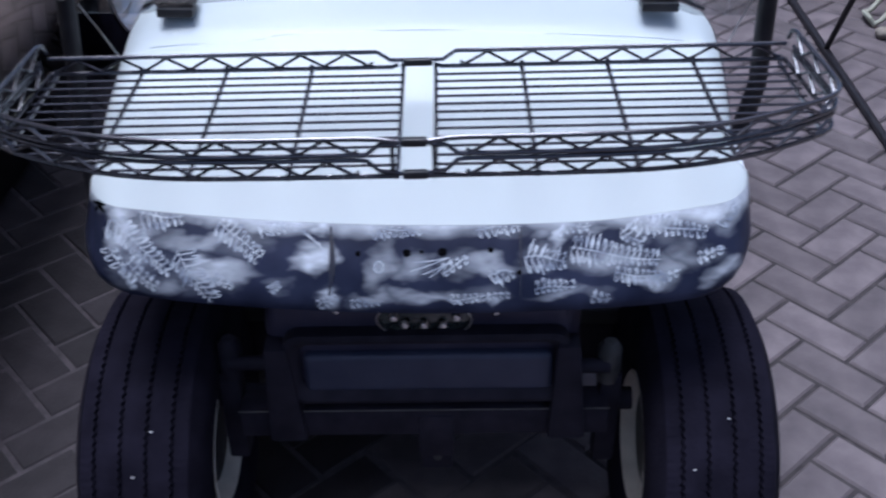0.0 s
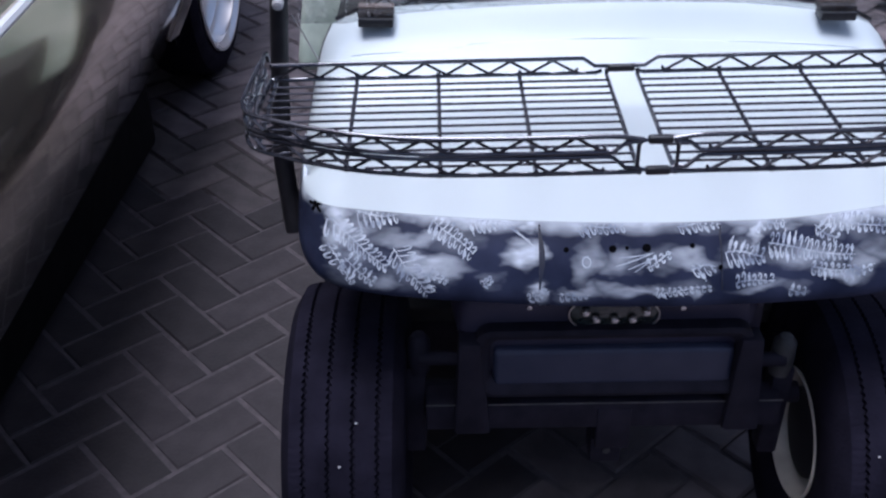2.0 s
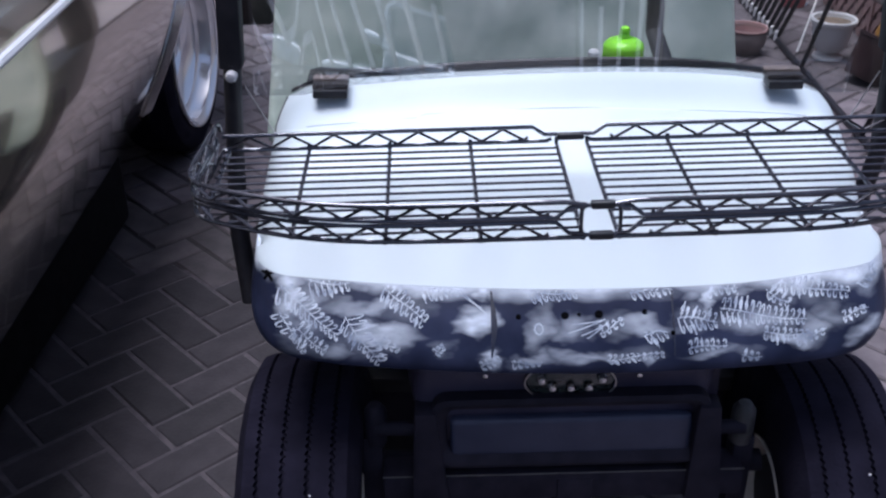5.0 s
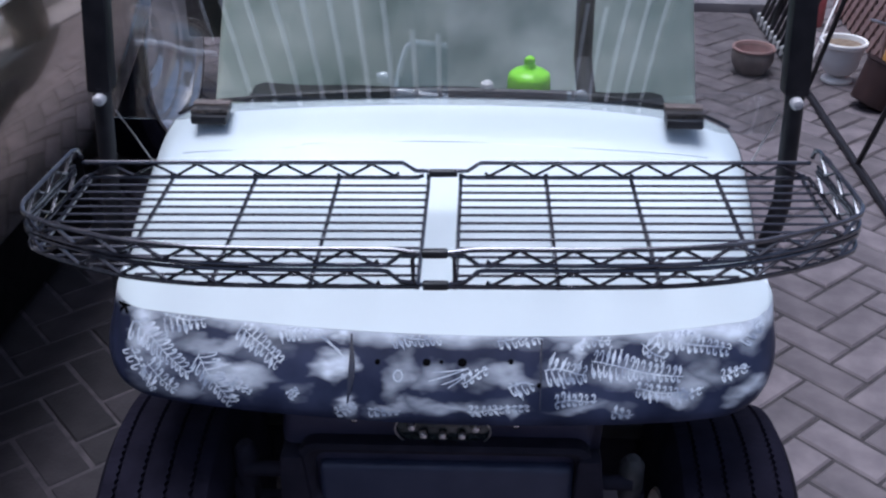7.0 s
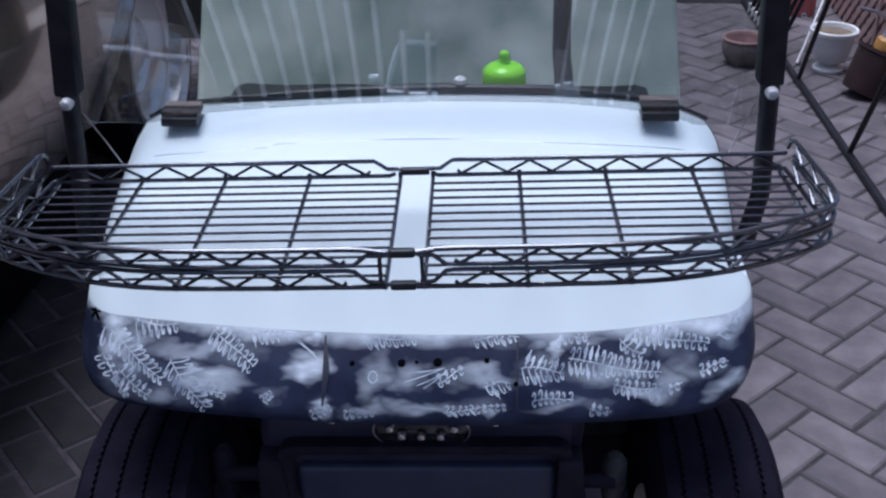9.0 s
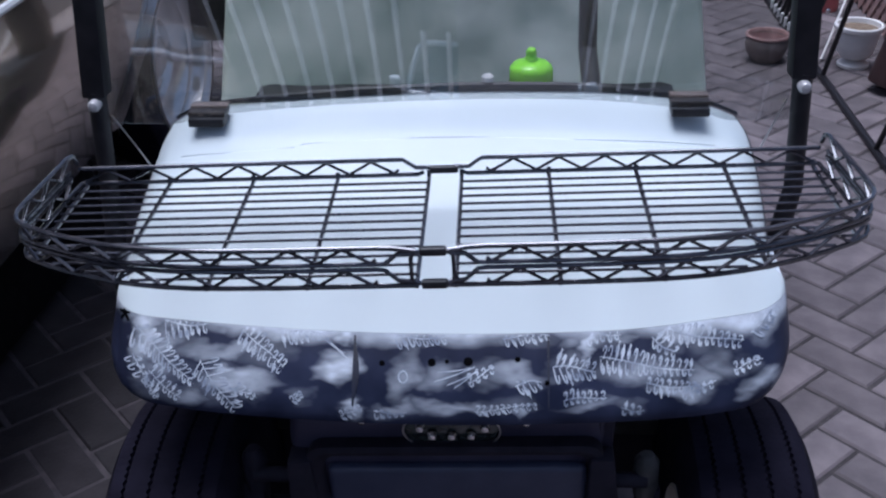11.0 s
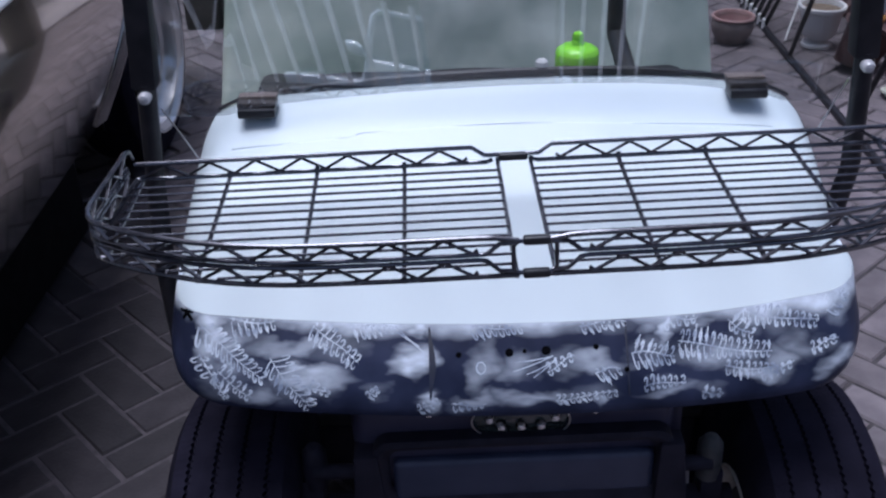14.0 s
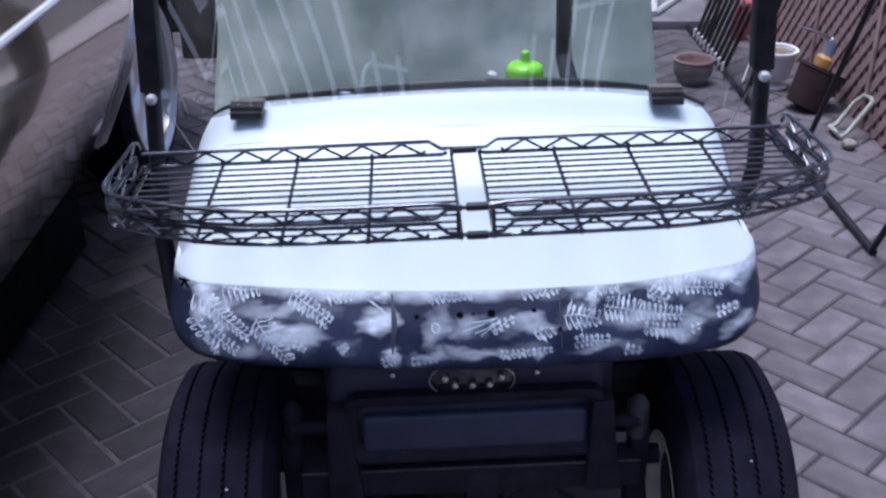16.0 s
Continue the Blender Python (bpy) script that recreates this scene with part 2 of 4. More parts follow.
def nose_plan(u):
    """Plan of the nose: along the front, round the corner at |u| 0.9 to 1.1, then back along the side. Gives place and outward way."""
    a, sg = abs(u), 1 if u >= 0 else -1
    y0 = 0.022 * min(a, 1) ** 2
    if a <= 0.9:
        x, y, n = (NOSE_W - NOSE_R) * a / 0.9, y0, (0.0, -1.0)
    elif a <= 1.1:
        t = (a - 0.9) / 0.2 * math.pi / 2
        x, y, n = NOSE_W - NOSE_R + NOSE_R * math.sin(t), y0 + NOSE_R * (1 - math.cos(t)), (math.sin(t), -math.cos(t))
    else:
        x, y, n = NOSE_W + (0.07 if u < 0 else -0.02) * (a - 1.1), y0 + NOSE_R + (a - 1.1) * 1.0, (1.0, 0.0)
    return sg * x, y, sg * n[0], n[1]


def nose_top(u):
    a = abs(u)
    return 0.866 + 0.022 * min(a, 1) ** 2 + 0.016 * smooth01((u - 0.5) / 0.55) + lerp_table([(0, 0), (0.95, 0.0), (1.1, 0.006), (1.4, 0.05)], a)


def hood_place(u, s):
    """u from -1 to 1 across, s from 0 at the nose to 1 at the screen."""
    a = abs(u)
    xn, yn, _, _ = nose_plan(1.1 * u)
    w = smooth01(s / 0.3)
    flare = 0.030 * smooth01((s - 0.1) / 0.2) * (1 - s) if u < 0 else -0.007
    x = xn * (1 - w) + u * (half_width(s) + flare) * w
    y = lerp_table([(0, 0.0), (0.5, 0.17), (0.85, 0.31), (1, 0.372)], s) + yn * (1 - s) ** 2 + 0.022 * a ** 4 * s ** 3
    z = lerp_table([(0, 0.8665), (0.05, 0.8795), (0.14, 0.9035), (0.5, 1.004), (0.8, 1.087), (0.93, 1.120), (1, 1.131)], s)
    sc = 0.78 - 0.075 * a * a - 0.012 * smooth01((-0.46 - u) / 0.03)
    z -= 0.0045 * smooth01((s - sc) / 0.006) * (1 - smooth01((s - sc - 0.03) / 0.15)) * smooth01((0.93 - a) / 0.06)
    z += (nose_top(1.1 * u) - 0.866) * (1 - s)
    z += (hood_rear(x) - 1.131) * s ** 2.5
    # the sides turn down
    k = min(1.0, max(0.0, (a - 0.86) / 0.14))
    z -= (0.105 if u < 0 else 0.050) * (1 - math.sqrt(1 - k * k)) * smooth01(s / 0.25) * (1 - s ** 4)
    return x, y, z


us = [math.sin(math.pi / 2 * k) for k in span(-1, 1, 97)]
part("hood", sheet(bmesh.new(), lambda s, u: hood_place(u, s), [0, 0.015, 0.03, 0.05, 0.08, 0.11] + span(0.15, 0.64, 15) + span(0.66, 0.80, 47) + span(0.83, 0.9, 3) + [0.93, 0.95, 0.97, 0.985, 1.0], us, 0.008, flip=True), M_WHITE, cart, "glossy white moulded hood")

# grey line laid along the hood's fine step, its shade put into the colour
part("hood_step_shade", tubem([(x, y, z + 0.0004) for x, y, z in (hood_place(u, 0.781 - 0.02 * u * u - 0.026 * smooth01((-0.46 - u) / 0.05) - 0.01 * max(0.0, -0.5 - u)) for u in span(-0.86, 0.86, 61))], 0.0010, 6), mat("shadowed_gelcoat_step", (0.44, 0.49, 0.52), 0.5, color2=(0.64, 0.70, 0.72), scale=6), cart)


def cowl_place(u, v):
    """The airbrushed nose: v from 0 at its top to 1 at its lower lip."""
    a = abs(u)
    x, y, nx, ny = nose_plan(u)
    lean = 0.088 * (1 - 0.82 * smooth01((a - 0.88) / 0.2))
    depth = lerp_table([(0, 0.114), (0.75, 0.113), (0.9, 0.109), (1.0, 0.101), (1.1, 0.094), (1.4, 0.15)], a)
    depth += 0.016 * smooth01((u - 0.5) / 0.55)
    out = lean * math.sin(v * math.pi / 2)
    tuck = 0.055 * max(0, v - 0.45) ** 2 * smooth01((a - 0.6) / 0.4) * (1.0 if u < 0 else 1.6)
    roll = 0.012 * max(0, (v - 0.9) / 0.1) ** 2
    k = out - roll
    return x + nx * k - math.copysign(tuck, u), y + ny * k, nose_top(u) - depth * v - 0.006 * v * v


def cowl_skin(u, v, lift=0.0012):
    """A place just over the painted nose."""
    p = Vector(cowl_place(u, v))
    a = Vector(cowl_place(u + 0.01, v)) - Vector(cowl_place(u - 0.01, v))
    b = Vector(cowl_place(u, v + 0.01)) - Vector(cowl_place(u, v - 0.01))
    n = a.cross(b).normalized()
    if n.y > 0.2 or (abs(u) > 1 and n.x * u < 0):
        n = -n
    return p + n * lift


for sg in (-1, 1):
    part("hood_edging", tubem([(p[0] + sg * 0.001, p[1], p[2] - 0.004) for p in [hood_place(sg, q) for q in span(0.35, 1.0, 30)]], 0.0036, 6), M_BLACK_PLASTIC, cart)


def airbrush_material():
    """Dark slate paint with soft white sprayed patches."""
    m = mat("airbrushed_nose", (0.0130, 0.016, 0.035), 0.3, color2=(0.030, 0.0355, 0.069), scale=13, detail=3.0, coat=0.0, spec=0.12)
    n, l = m.node_tree.nodes, m.node_tree.links
    p = n["Principled BSDF"]
    base = p.inputs["Base Color"].links[0].from_socket
    tc = n.new("ShaderNodeTexCoord")
    wob = n.new("ShaderNodeTexNoise")
    wob.inputs["Scale"].default_value, wob.inputs["Detail"].default_value = 18, 2.6
    stretch = n.new("ShaderNodeVectorMath")
    stretch.operation = "MULTIPLY"
    stretch.inputs[1].default_value = (0.8, 1.0, 1.9)
    l.new(tc.outputs["Object"], stretch.inputs[0])
    l.new(stretch.outputs[0], wob.inputs["Vector"])
    ws = n.new("ShaderNodeVectorMath")
    ws.operation = "MULTIPLY_ADD"
    ws.inputs[1].default_value, ws.inputs[2].default_value = (0.10, 0.06, 0.054), (-0.05, -0.03, -0.027)
    l.new(wob.outputs["Color"], ws.inputs[0])
    ad = n.new("ShaderNodeVectorMath")
    l.new(tc.outputs["Object"], ad.inputs[0])
    l.new(ws.outputs[0], ad.inputs[1])
    total = None
    for x, z, rx, rz, k in SPRAY:
        sub, mul, ln, mr = n.new("ShaderNodeVectorMath"), n.new("ShaderNodeVectorMath"), n.new("ShaderNodeVectorMath"), n.new("ShaderNodeMapRange")
        sub.operation, mul.operation, ln.operation = "SUBTRACT", "MULTIPLY", "LENGTH"
        sub.inputs[1].default_value, mul.inputs[1].default_value = (x, 0, z), (1 / (rx * 1.08), 0, 1 / (rz * 1.05))
        l.new(ad.outputs[0], sub.inputs[0])
        l.new(sub.outputs[0], mul.inputs[0])
        l.new(mul.outputs[0], ln.inputs[0])
        mr.interpolation_type = "SMOOTHSTEP"
        mr.inputs["From Min"].default_value, mr.inputs["From Max"].default_value = 1.2, 0.0
        mr.inputs["To Max"].default_value = k
        l.new(ln.outputs["Value"], mr.inputs["Value"])
        if total is None:
            total = mr.outputs[0]
        else:
            mx = n.new("ShaderNodeMath")
            mx.operation = "MAXIMUM"
            l.new(total, mx.inputs[0])
            l.new(mr.outputs[0], mx.inputs[1])
            total = mx.outputs[0]
    sep = n.new("ShaderNodeSeparateXYZ")
    l.new(tc.outputs["Object"], sep.inputs[0])
    sq = n.new("ShaderNodeMath")
    sq.operation = "MULTIPLY"
    l.new(sep.outputs["X"], sq.inputs[0])
    l.new(sep.outputs["X"], sq.inputs[1])
    arch = n.new("ShaderNodeMath")
    arch.operation, arch.inputs[1].default_value = "MULTIPLY_ADD", -0.0769
    l.new(sq.outputs[0], arch.inputs[0])
    l.new(sep.outputs["Z"], arch.inputs[2])
    patchy = n.new("ShaderNodeTexNoise")
    patchy.inputs["Scale"].default_value, patchy.inputs["Detail"].default_value = 11, 2
    l.new(tc.outputs["Object"], patchy.inputs["Vector"])
    shift = n.new("ShaderNodeMath")
    shift.operation, shift.inputs[1].default_value = "MULTIPLY_ADD", 0.05
    l.new(patchy.outputs["Fac"], shift.inputs[0])
    l.new(arch.outputs[0], shift.inputs[2])
    edge = n.new("ShaderNodeMapRange")
    edge.interpolation_type = "SMOOTHSTEP"
    edge.inputs["From Min"].default_value, edge.inputs["From Max"].default_value = 0.872, 0.899
    edge.inputs["To Max"].default_value = 0.92
    l.new(shift.outputs[0], edge.inputs["Value"])
    both = n.new("ShaderNodeMath")
    both.operation = "MAXIMUM"
    l.new(total, both.inputs[0])
    l.new(edge.outputs[0], both.inputs[1])
    total = both.outputs[0]
    fine = n.new("ShaderNodeTexNoise")
    fine.inputs["Scale"].default_value, fine.inputs["Detail"].default_value = 45, 4
    l.new(stretch.outputs[0], fine.inputs["Vector"])
    fr = n.new("ShaderNodeMapRange")
    fr.inputs["From Min"].default_value, fr.inputs["From Max"].default_value = 0.3, 0.62
    fr.inputs["To Min"].default_value, fr.inputs["To Max"].default_value = 0.75, 1.1
    l.new(fine.outputs["Fac"], fr.inputs["Value"])
    crisp = n.new("ShaderNodeMapRange")
    crisp.inputs["From Min"].default_value, crisp.inputs["From Max"].default_value = 0.07, 0.97
    l.new(total, crisp.inputs["Value"])
    total = crisp.outputs[0]
    mot = n.new("ShaderNodeMath")
    mot.operation, mot.use_clamp = "MULTIPLY", True
    l.new(total, mot.inputs[0])
    l.new(fr.outputs[0], mot.inputs[1])
    total = mot.outputs[0]
    mix = n.new("ShaderNodeMix")
    mix.data_type = "RGBA"
    mix.inputs["B"].default_value = (0.66, 0.71, 0.78, 1)
    l.new(total, mix.inputs["Factor"])
    l.new(base, mix.inputs["A"])
    l.new(mix.outputs["Result"], p.inputs["Base Color"])
    return m


# soft sprayed patches: x, height, half width, half height, strength
SPRAY = [
    (-0.478, 0.879, 0.028, 0.060, 0.75), (-0.446, 0.850, 0.036, 0.036, 0.51), (-0.334, 0.847, 0.100, 0.012, 0.47), (-0.320, 0.811, 0.078, 0.017, 0.70),
    (-0.350, 0.821, 0.020, 0.014, 0.80), (-0.165, 0.825, 0.036, 0.024, 0.95), (-0.157, 0.864, 0.022, 0.013, 0.90), (-0.139, 0.778, 0.020, 0.011, 0.75),
    (-0.340, 0.878, 0.120, 0.011, 0.40), (-0.215, 0.872, 0.110, 0.010, 0.40), (-0.057, 0.822, 0.030, 0.042, 0.47), (-0.070, 0.784, 0.050, 0.010, 0.51),
    (0.010, 0.781, 0.060, 0.010, 0.51), (-0.405, 0.792, 0.040, 0.024, 0.47), (-0.050, 0.867, 0.100, 0.008, 0.33),
]
SPRAY += [
    (0.095, 0.866, 0.090, 0.008, 0.35), (-0.005, 0.817, 0.045, 0.024, 0.47), (0.121, 0.821, 0.060, 0.014, 0.51), (0.042, 0.783, 0.090, 0.010, 0.51),
    (0.121, 0.770, 0.013, 0.008, 0.75), (0.228, 0.862, 0.014, 0.036, 0.90), (0.200, 0.865, 0.030, 0.024, 0.42), (0.307, 0.828, 0.070, 0.022, 0.51),
    (0.233, 0.783, 0.070, 0.012, 0.47), (0.400, 0.820, 0.030, 0.036, 0.47), (0.373, 0.803, 0.045, 0.012, 0.70), (0.430, 0.840, 0.035, 0.030, 0.34),
    (0.494, 0.814, 0.040, 0.018, 0.70), (0.503, 0.894, 0.030, 0.036, 0.51), (0.390, 0.878, 0.120, 0.011, 0.35), (0.260, 0.871, 0.110, 0.008, 0.35),
]
M_FERN = mat("white_fern_paint", (0.24, 0.28, 0.36), 0.35, color2=(0.66, 0.71, 0.77), scale=38, coat=0.2)

# painted ferns: from u, v to u, v, leaf length above and below
FERNS = [
    (-0.847, 0.04, -0.710, 0.02, 0.014, 0.020), (-0.600, 0.03, -0.469, 0.37, 0.018, 0.018), (-0.486, 0.03, -0.361, 0.02, 0.013, 0.016),
    (-0.930, 0.13, -0.746, 0.56, 0.022, 0.022), (-0.880, 0.54, -0.787, 0.78, 0.016, 0.016), (-0.725, 0.36, -0.611, 0.86, 0.025, 0.020),
    (-0.297, 0.86, -0.232, 0.72, 0.009, 0.009), (-0.144, 0.03, 0.013, 0.03, 0.016, 0.016), (0.181, 0.03, 0.321, 0.02, 0.013, 0.014),
    (0.099, 0.74, 0.284, 0.69, 0.007, 0.012), (0.219, 0.47, 0.295, 0.44, 0.003, 0.018), (-0.441, 0.70, -0.409, 0.60, 0.007, 0.007),
]
FERNS += [
    (0.327, 0.31, 0.454, 0.35, 0.018, 0.022), (0.426, 0.03, 0.529, 0.03, 0.018, 0.013), (0.467, 0.25, 0.738, 0.42, 0.018, 0.016),
    (0.662, 0.03, 0.882, 0.24, 0.014, 0.013), (0.359, 0.65, 0.484, 0.61, 0.014, 0.007), (0.527, 0.77, 0.593, 0.80, 0.011, 0.009),
    (0.903, 0.15, 0.990, 0.02, 0.014, 0.014), (0.619, 0.10, 0.690, 0.26, 0.014, 0.011), (0.850, 0.46, 0.920, 0.42, 0.008, 0.008),
]
FERNS += [(0.080, 0.44, 0.160, 0.31, 0.008, 0.008), (-0.200, 0.79, -0.100, 0.77, 0.004, 0.012), (-0.620, 0.59, -0.550, 0.70, 0.010, 0.008), (0.600, 0.52, 0.750, 0.59, 0.010, 0.012), (0.700, 0.64, 0.800, 0.57, 0.006, 0.010), (-0.920, 0.41, -0.860, 0.84, 0.008, 0.012)]
# a soft haze of sprayed paint about each fern
for u0, v0, u1, v1, up, down in FERNS:
    p, q = Vector(cowl_place(u0, v0)), Vector(cowl_place(u1, v1))
    SPRAY.append(((p.x + q.x) / 2, (p.z + q.z) / 2, 0.012 + 0.62 * abs(p.x - q.x), 0.011 + 0.6 * abs(p.z - q.z) + 0.35 * max(up, down), 0.22))
M_COWL = airbrush_material()
part("front_cowl", sheet(bmesh.new(), lambda v, u: cowl_place(u, v), span(0, 1, 18), span(-1.24, 1.24, 121), 0.007), M_COWL, cart, "dark slate nose panel with airbrushed ferns")
fern_rng = random.Random(11)
UM, VM = 0.535, 0.140       # metres to one of u and of v


def ribbon(bm, pts, w):
    """A flat stroke on the nose along (u, v) points."""
    prev = None
    n = len(pts)
    for i, (u, v) in enumerate(pts):
        a, b = pts[max(i - 1, 0)], pts[min(i + 1, n - 1)]
        dx, dy = (b[0] - a[0]) * UM, (b[1] - a[1]) * VM
        d = math.hypot(dx, dy) or 1
        ww = w * (0.55 + 0.45 * math.sin(math.pi * (i + 0.5) / n))
        ou, ov = -dy / d * ww / UM, dx / d * ww / VM
        cl = lambda q: min(0.90, max(0.01, q))
        cur = (bm.verts.new(cowl_skin(u + ou, cl(v + ov))), bm.verts.new(cowl_skin(u - ou, cl(v - ov))))
        if prev:
            bm.faces.new((prev[0], prev[1], cur[1], cur[0]))
        prev = cur


for u0, v0, u1, v1, up, down in FERNS:
    bm = bmesh.new()
    lx, ly = (u1 - u0) * UM, (v1 - v0) * VM
    length = math.hypot(lx, ly)
    tx, ty = lx / length, ly / length
    ribbon(bm, [(u0 + (u1 - u0) * k, v0 + (v1 - v0) * k + 0.02 * math.sin(5 * k + u0 * 9)) for k in span(0, 1, 9)], 0.0009)
    sweep = fern_rng.uniform(0.1, 0.65)
    n = max(3, int(length / 0.0094))
    for i in range(n):
        k = (i + fern_rng.uniform(0.2, 0.4)) / n
        for side, ll in ((-1, up), (1, down)):
            le = 1.12 * ll * (1.0 - 0.5 * k) * fern_rng.uniform(0.85, 1.15)
            if side < 0:
                le = min(le, (v0 + (v1 - v0) * k) * VM)
            if le < 0.003:
                continue
            ang = sweep + fern_rng.uniform(-0.1, 0.1)
            # away from the spine, swept to its tip
            ax, ay = -ty * side, tx * side
            dx, dy = ax * math.cos(ang) + tx * math.sin(ang), ay * math.cos(ang) + ty * math.sin(ang)
            bx, by = u0 * UM + lx * k, v0 * VM + ly * k
            wd = fern_rng.uniform(0.0026, 0.0050)
            loop = []
            for j in range(10):
                f = j / 11
                along = math.sin(f * math.pi)
                off = math.cos(f * math.pi) * wd * (0.35 + 0.65 * math.sin(f * math.pi))
                loop.append(((bx + dx * le * along - dy * off) / UM, (by + dy * le * along + dx * off) / VM))
            ribbon(bm, loop, fern_rng.uniform(0.0009, 0.0017))
            if fern_rng.random() < 0.2:
                ribbon(bm, [((bx + dx * le * f) / UM, (by + dy * le * f) / VM) for f in (0.3, 0.7, 1.0, fern_rng.uniform(1.1, 1.5))], fern_rng.uniform(0.0008, 0.0015))
    part("painted_fern", bm, M_FERN, cart)

for ua, va, ub, vb in ((0.10, 0.30, -0.02, 0.44), (0.09, 0.31, -0.01, 0.35), (0.10, 0.35, 0.02, 0.47), (0.11, 0.32, 0.04, 0.50), (-0.36, 0.02, -0.275, 0.26), (-0.37, 0.04, -0.29, 0.20)):
    b = bmesh.new()
    ribbon(b, [(ua + (ub - ua) * k, va + (vb - va) * k + 0.03 * k * (1 - k)) for k in span(0, 1, 6)], 0.0009)
    part("painted_blade", b, M_FERN, cart)
b = bmesh.new()
ribbon(b, [(-0.112 + 0.013 * math.cos(a), 0.40 + 0.055 * math.sin(a)) for a in span(0, 2 * math.pi, 15)], 0.0013)
part("painted_ring", b, M_FERN, cart)
M_HOLE = mat("drilled_hole", (0.002, 0.002, 0.003), 0.95, spec=0.05)
for u, v, r in ((-0.176, 0.275, 0.0044), (-0.028, 0.26, 0.0064), (0.017, 0.25, 0.0032), (0.08, 0.25, 0.0072), (0.226, 0.235, 0.0044), (0.312, 0.46, 0.004)):
    c = cowl_skin(u, v, 0.001)
    nrm = (cowl_skin(u, v, 0.01) - cowl_skin(u, v, 0.0)).normalized()
    b = bmesh.new()
    ring = lathe(b, [(r, 0.0), (r * 0.9, 0.0012)], "z", 14)
    bmesh.ops.transform(b, matrix=Matrix.Translation(c) @ nrm.to_track_quat("Z", "Y").to_matrix().to_4x4(), verts=b.verts)
    part("screw_hole", b, M_HOLE, cart)
b = bmesh.new()
for k in range(5):
    a = 0.5 + 2 * math.pi * k / 5
    ribbon(b, [(-0.975, 0.02 + 0.02), (-0.975 + 0.013 * math.cos(a), 0.05 + 0.05 * math.sin(a)), (-0.975 + 0.026 * math.cos(a), 0.06 + 0.08 * math.sin(a))], 0.003)
part("painted_flower", b, M_HOLE, cart, "small black painted flower")
M_SEAM = mat("dark_sprayed_seam", (0.007, 0.008, 0.018), 0.4, color2=(0.014, 0.016, 0.034), scale=30)
for u, wide in ((-0.263, 0.015), (0.314, 0.0)):
    b = bmesh.new()
    sheet(b, lambda v, k: cowl_skin(u + k * (0.005 + wide * math.sin(math.pi * min(1, v / 0.74)) ** 2), v, 0.0016), span(0.03, 0.72, 14), [0.0, 1.0], 0.001)
    part("plate_edge", b, M_SEAM, cart)

M_CHASSIS = mat("dull_black_chassis", (0.014, 0.0125, 0.021), 0.7, color2=(0.027, 0.024, 0.037), scale=20, spec=0.2)

# black front under the nose
FRONT_LEAN = Matrix.Translation((0, 0, 0.55)) @ Matrix.Rotation(radians(-1.5), 4, "Y") @ Matrix.Translation((0, 0, -0.55))


def leaned(name, bm, material, label=""):
    """A part of the front, which leans with the body."""
    ob = part(name, bm, material, cart, label)
    ob.matrix_basis = FRONT_LEAN
    return ob


def hull(points, bevel=0.008, seg=2):
    b = bmesh.new()
    bmesh.ops.convex_hull(b, input=[b.verts.new(p) for p in points])
    bmesh.ops.bevel(b, geom=list(b.edges), offset=bevel, segments=seg, affect="EDGES", profile=0.6)
    return b


def dished_panel(x0, x1, z0, z1, y_out, y_in, rim):
    """A plate with a sunk field: corners rounded, sides sloping in."""
    b = bmesh.new()
    rings = []
    for k, (gx, gz, y, r) in enumerate(((0, 0, y_out + 0.03, 0.03), (0, 0, y_out, 0.03), (rim * 0.5, rim * 0.5, y_out - 0.004, 0.028), (rim, rim, y_out, 0.024), (rim * 1.5, rim * 1.9, y_in, 0.018))):
        ring = []
        for cx, cz, a0 in ((x1 - gx - r, z1 - gz - r, 0), (x0 + gx + r, z1 - gz - r, 90), (x0 + gx + r, z0 + gz + r, 180), (x1 - gx - r, z0 + gz + r, 270)):
            ring += [b.verts.new((cx + r * math.cos(radians(a0 + q)), y, cz + r * math.sin(radians(a0 + q)))) for q in (0, 22, 45, 68, 90)]
        rings.append(ring)
    for p, q in zip(rings, rings[1:]):
        for k in range(20):
            b.faces.new((p[k], p[(k + 1) % 20], q[(k + 1) % 20], q[k]))
    return b


leaned("front_fascia", hull([(x, y, z) for y, g in ((0.022, 0.0), (0.15, 0.02)) for x, z in ((-0.245 - g, 0.492), (0.262 + g, 0.492), (-0.27 - g, 0.62), (0.285 + g, 0.62), (-0.25 - g, 0.80), (0.265 + g, 0.80))], 0.02, 3), M_FASCIA)
# darker than the fascia: the recess's shade is put into this rim's colour
leaned("fascia_brow", dished_panel(-0.238, 0.268, 0.484, 0.642, -0.006, 0.012, 0.018), M_CHASSIS)
leaned("fascia_panel", boxm((-0.206, 0.002, 0.502), (0.240, 0.03, 0.588), 0.012, 3), M_PANEL, "matt blue-grey recessed panel")
for sg, sx in ((-1, -0.245), (1, 0.268)):
    leaned("bumper_stay", hull([(sx + x, y, z) for x, z in ((-0.024, 0.62), (0.016, 0.62), (-0.036, 0.40), (0.034, 0.40)) for y in (-0.018, 0.05)], 0.006), M_CHASSIS)
leaned("front_beam", boxm((-0.335, -0.002, 0.398), (0.345, 0.06, 0.462), 0.006), M_CHASSIS)
leaned("tow_plate", boxm((-0.006, -0.006, 0.345), (0.060, 0.05, 0.448), 0.005), M_CHASSIS)
tow = leaned("tow_bracket", boxm((-0.007, 0.045, 0.258), (0.056, 0.115, 0.322), 0.006), M_CHASSIS)
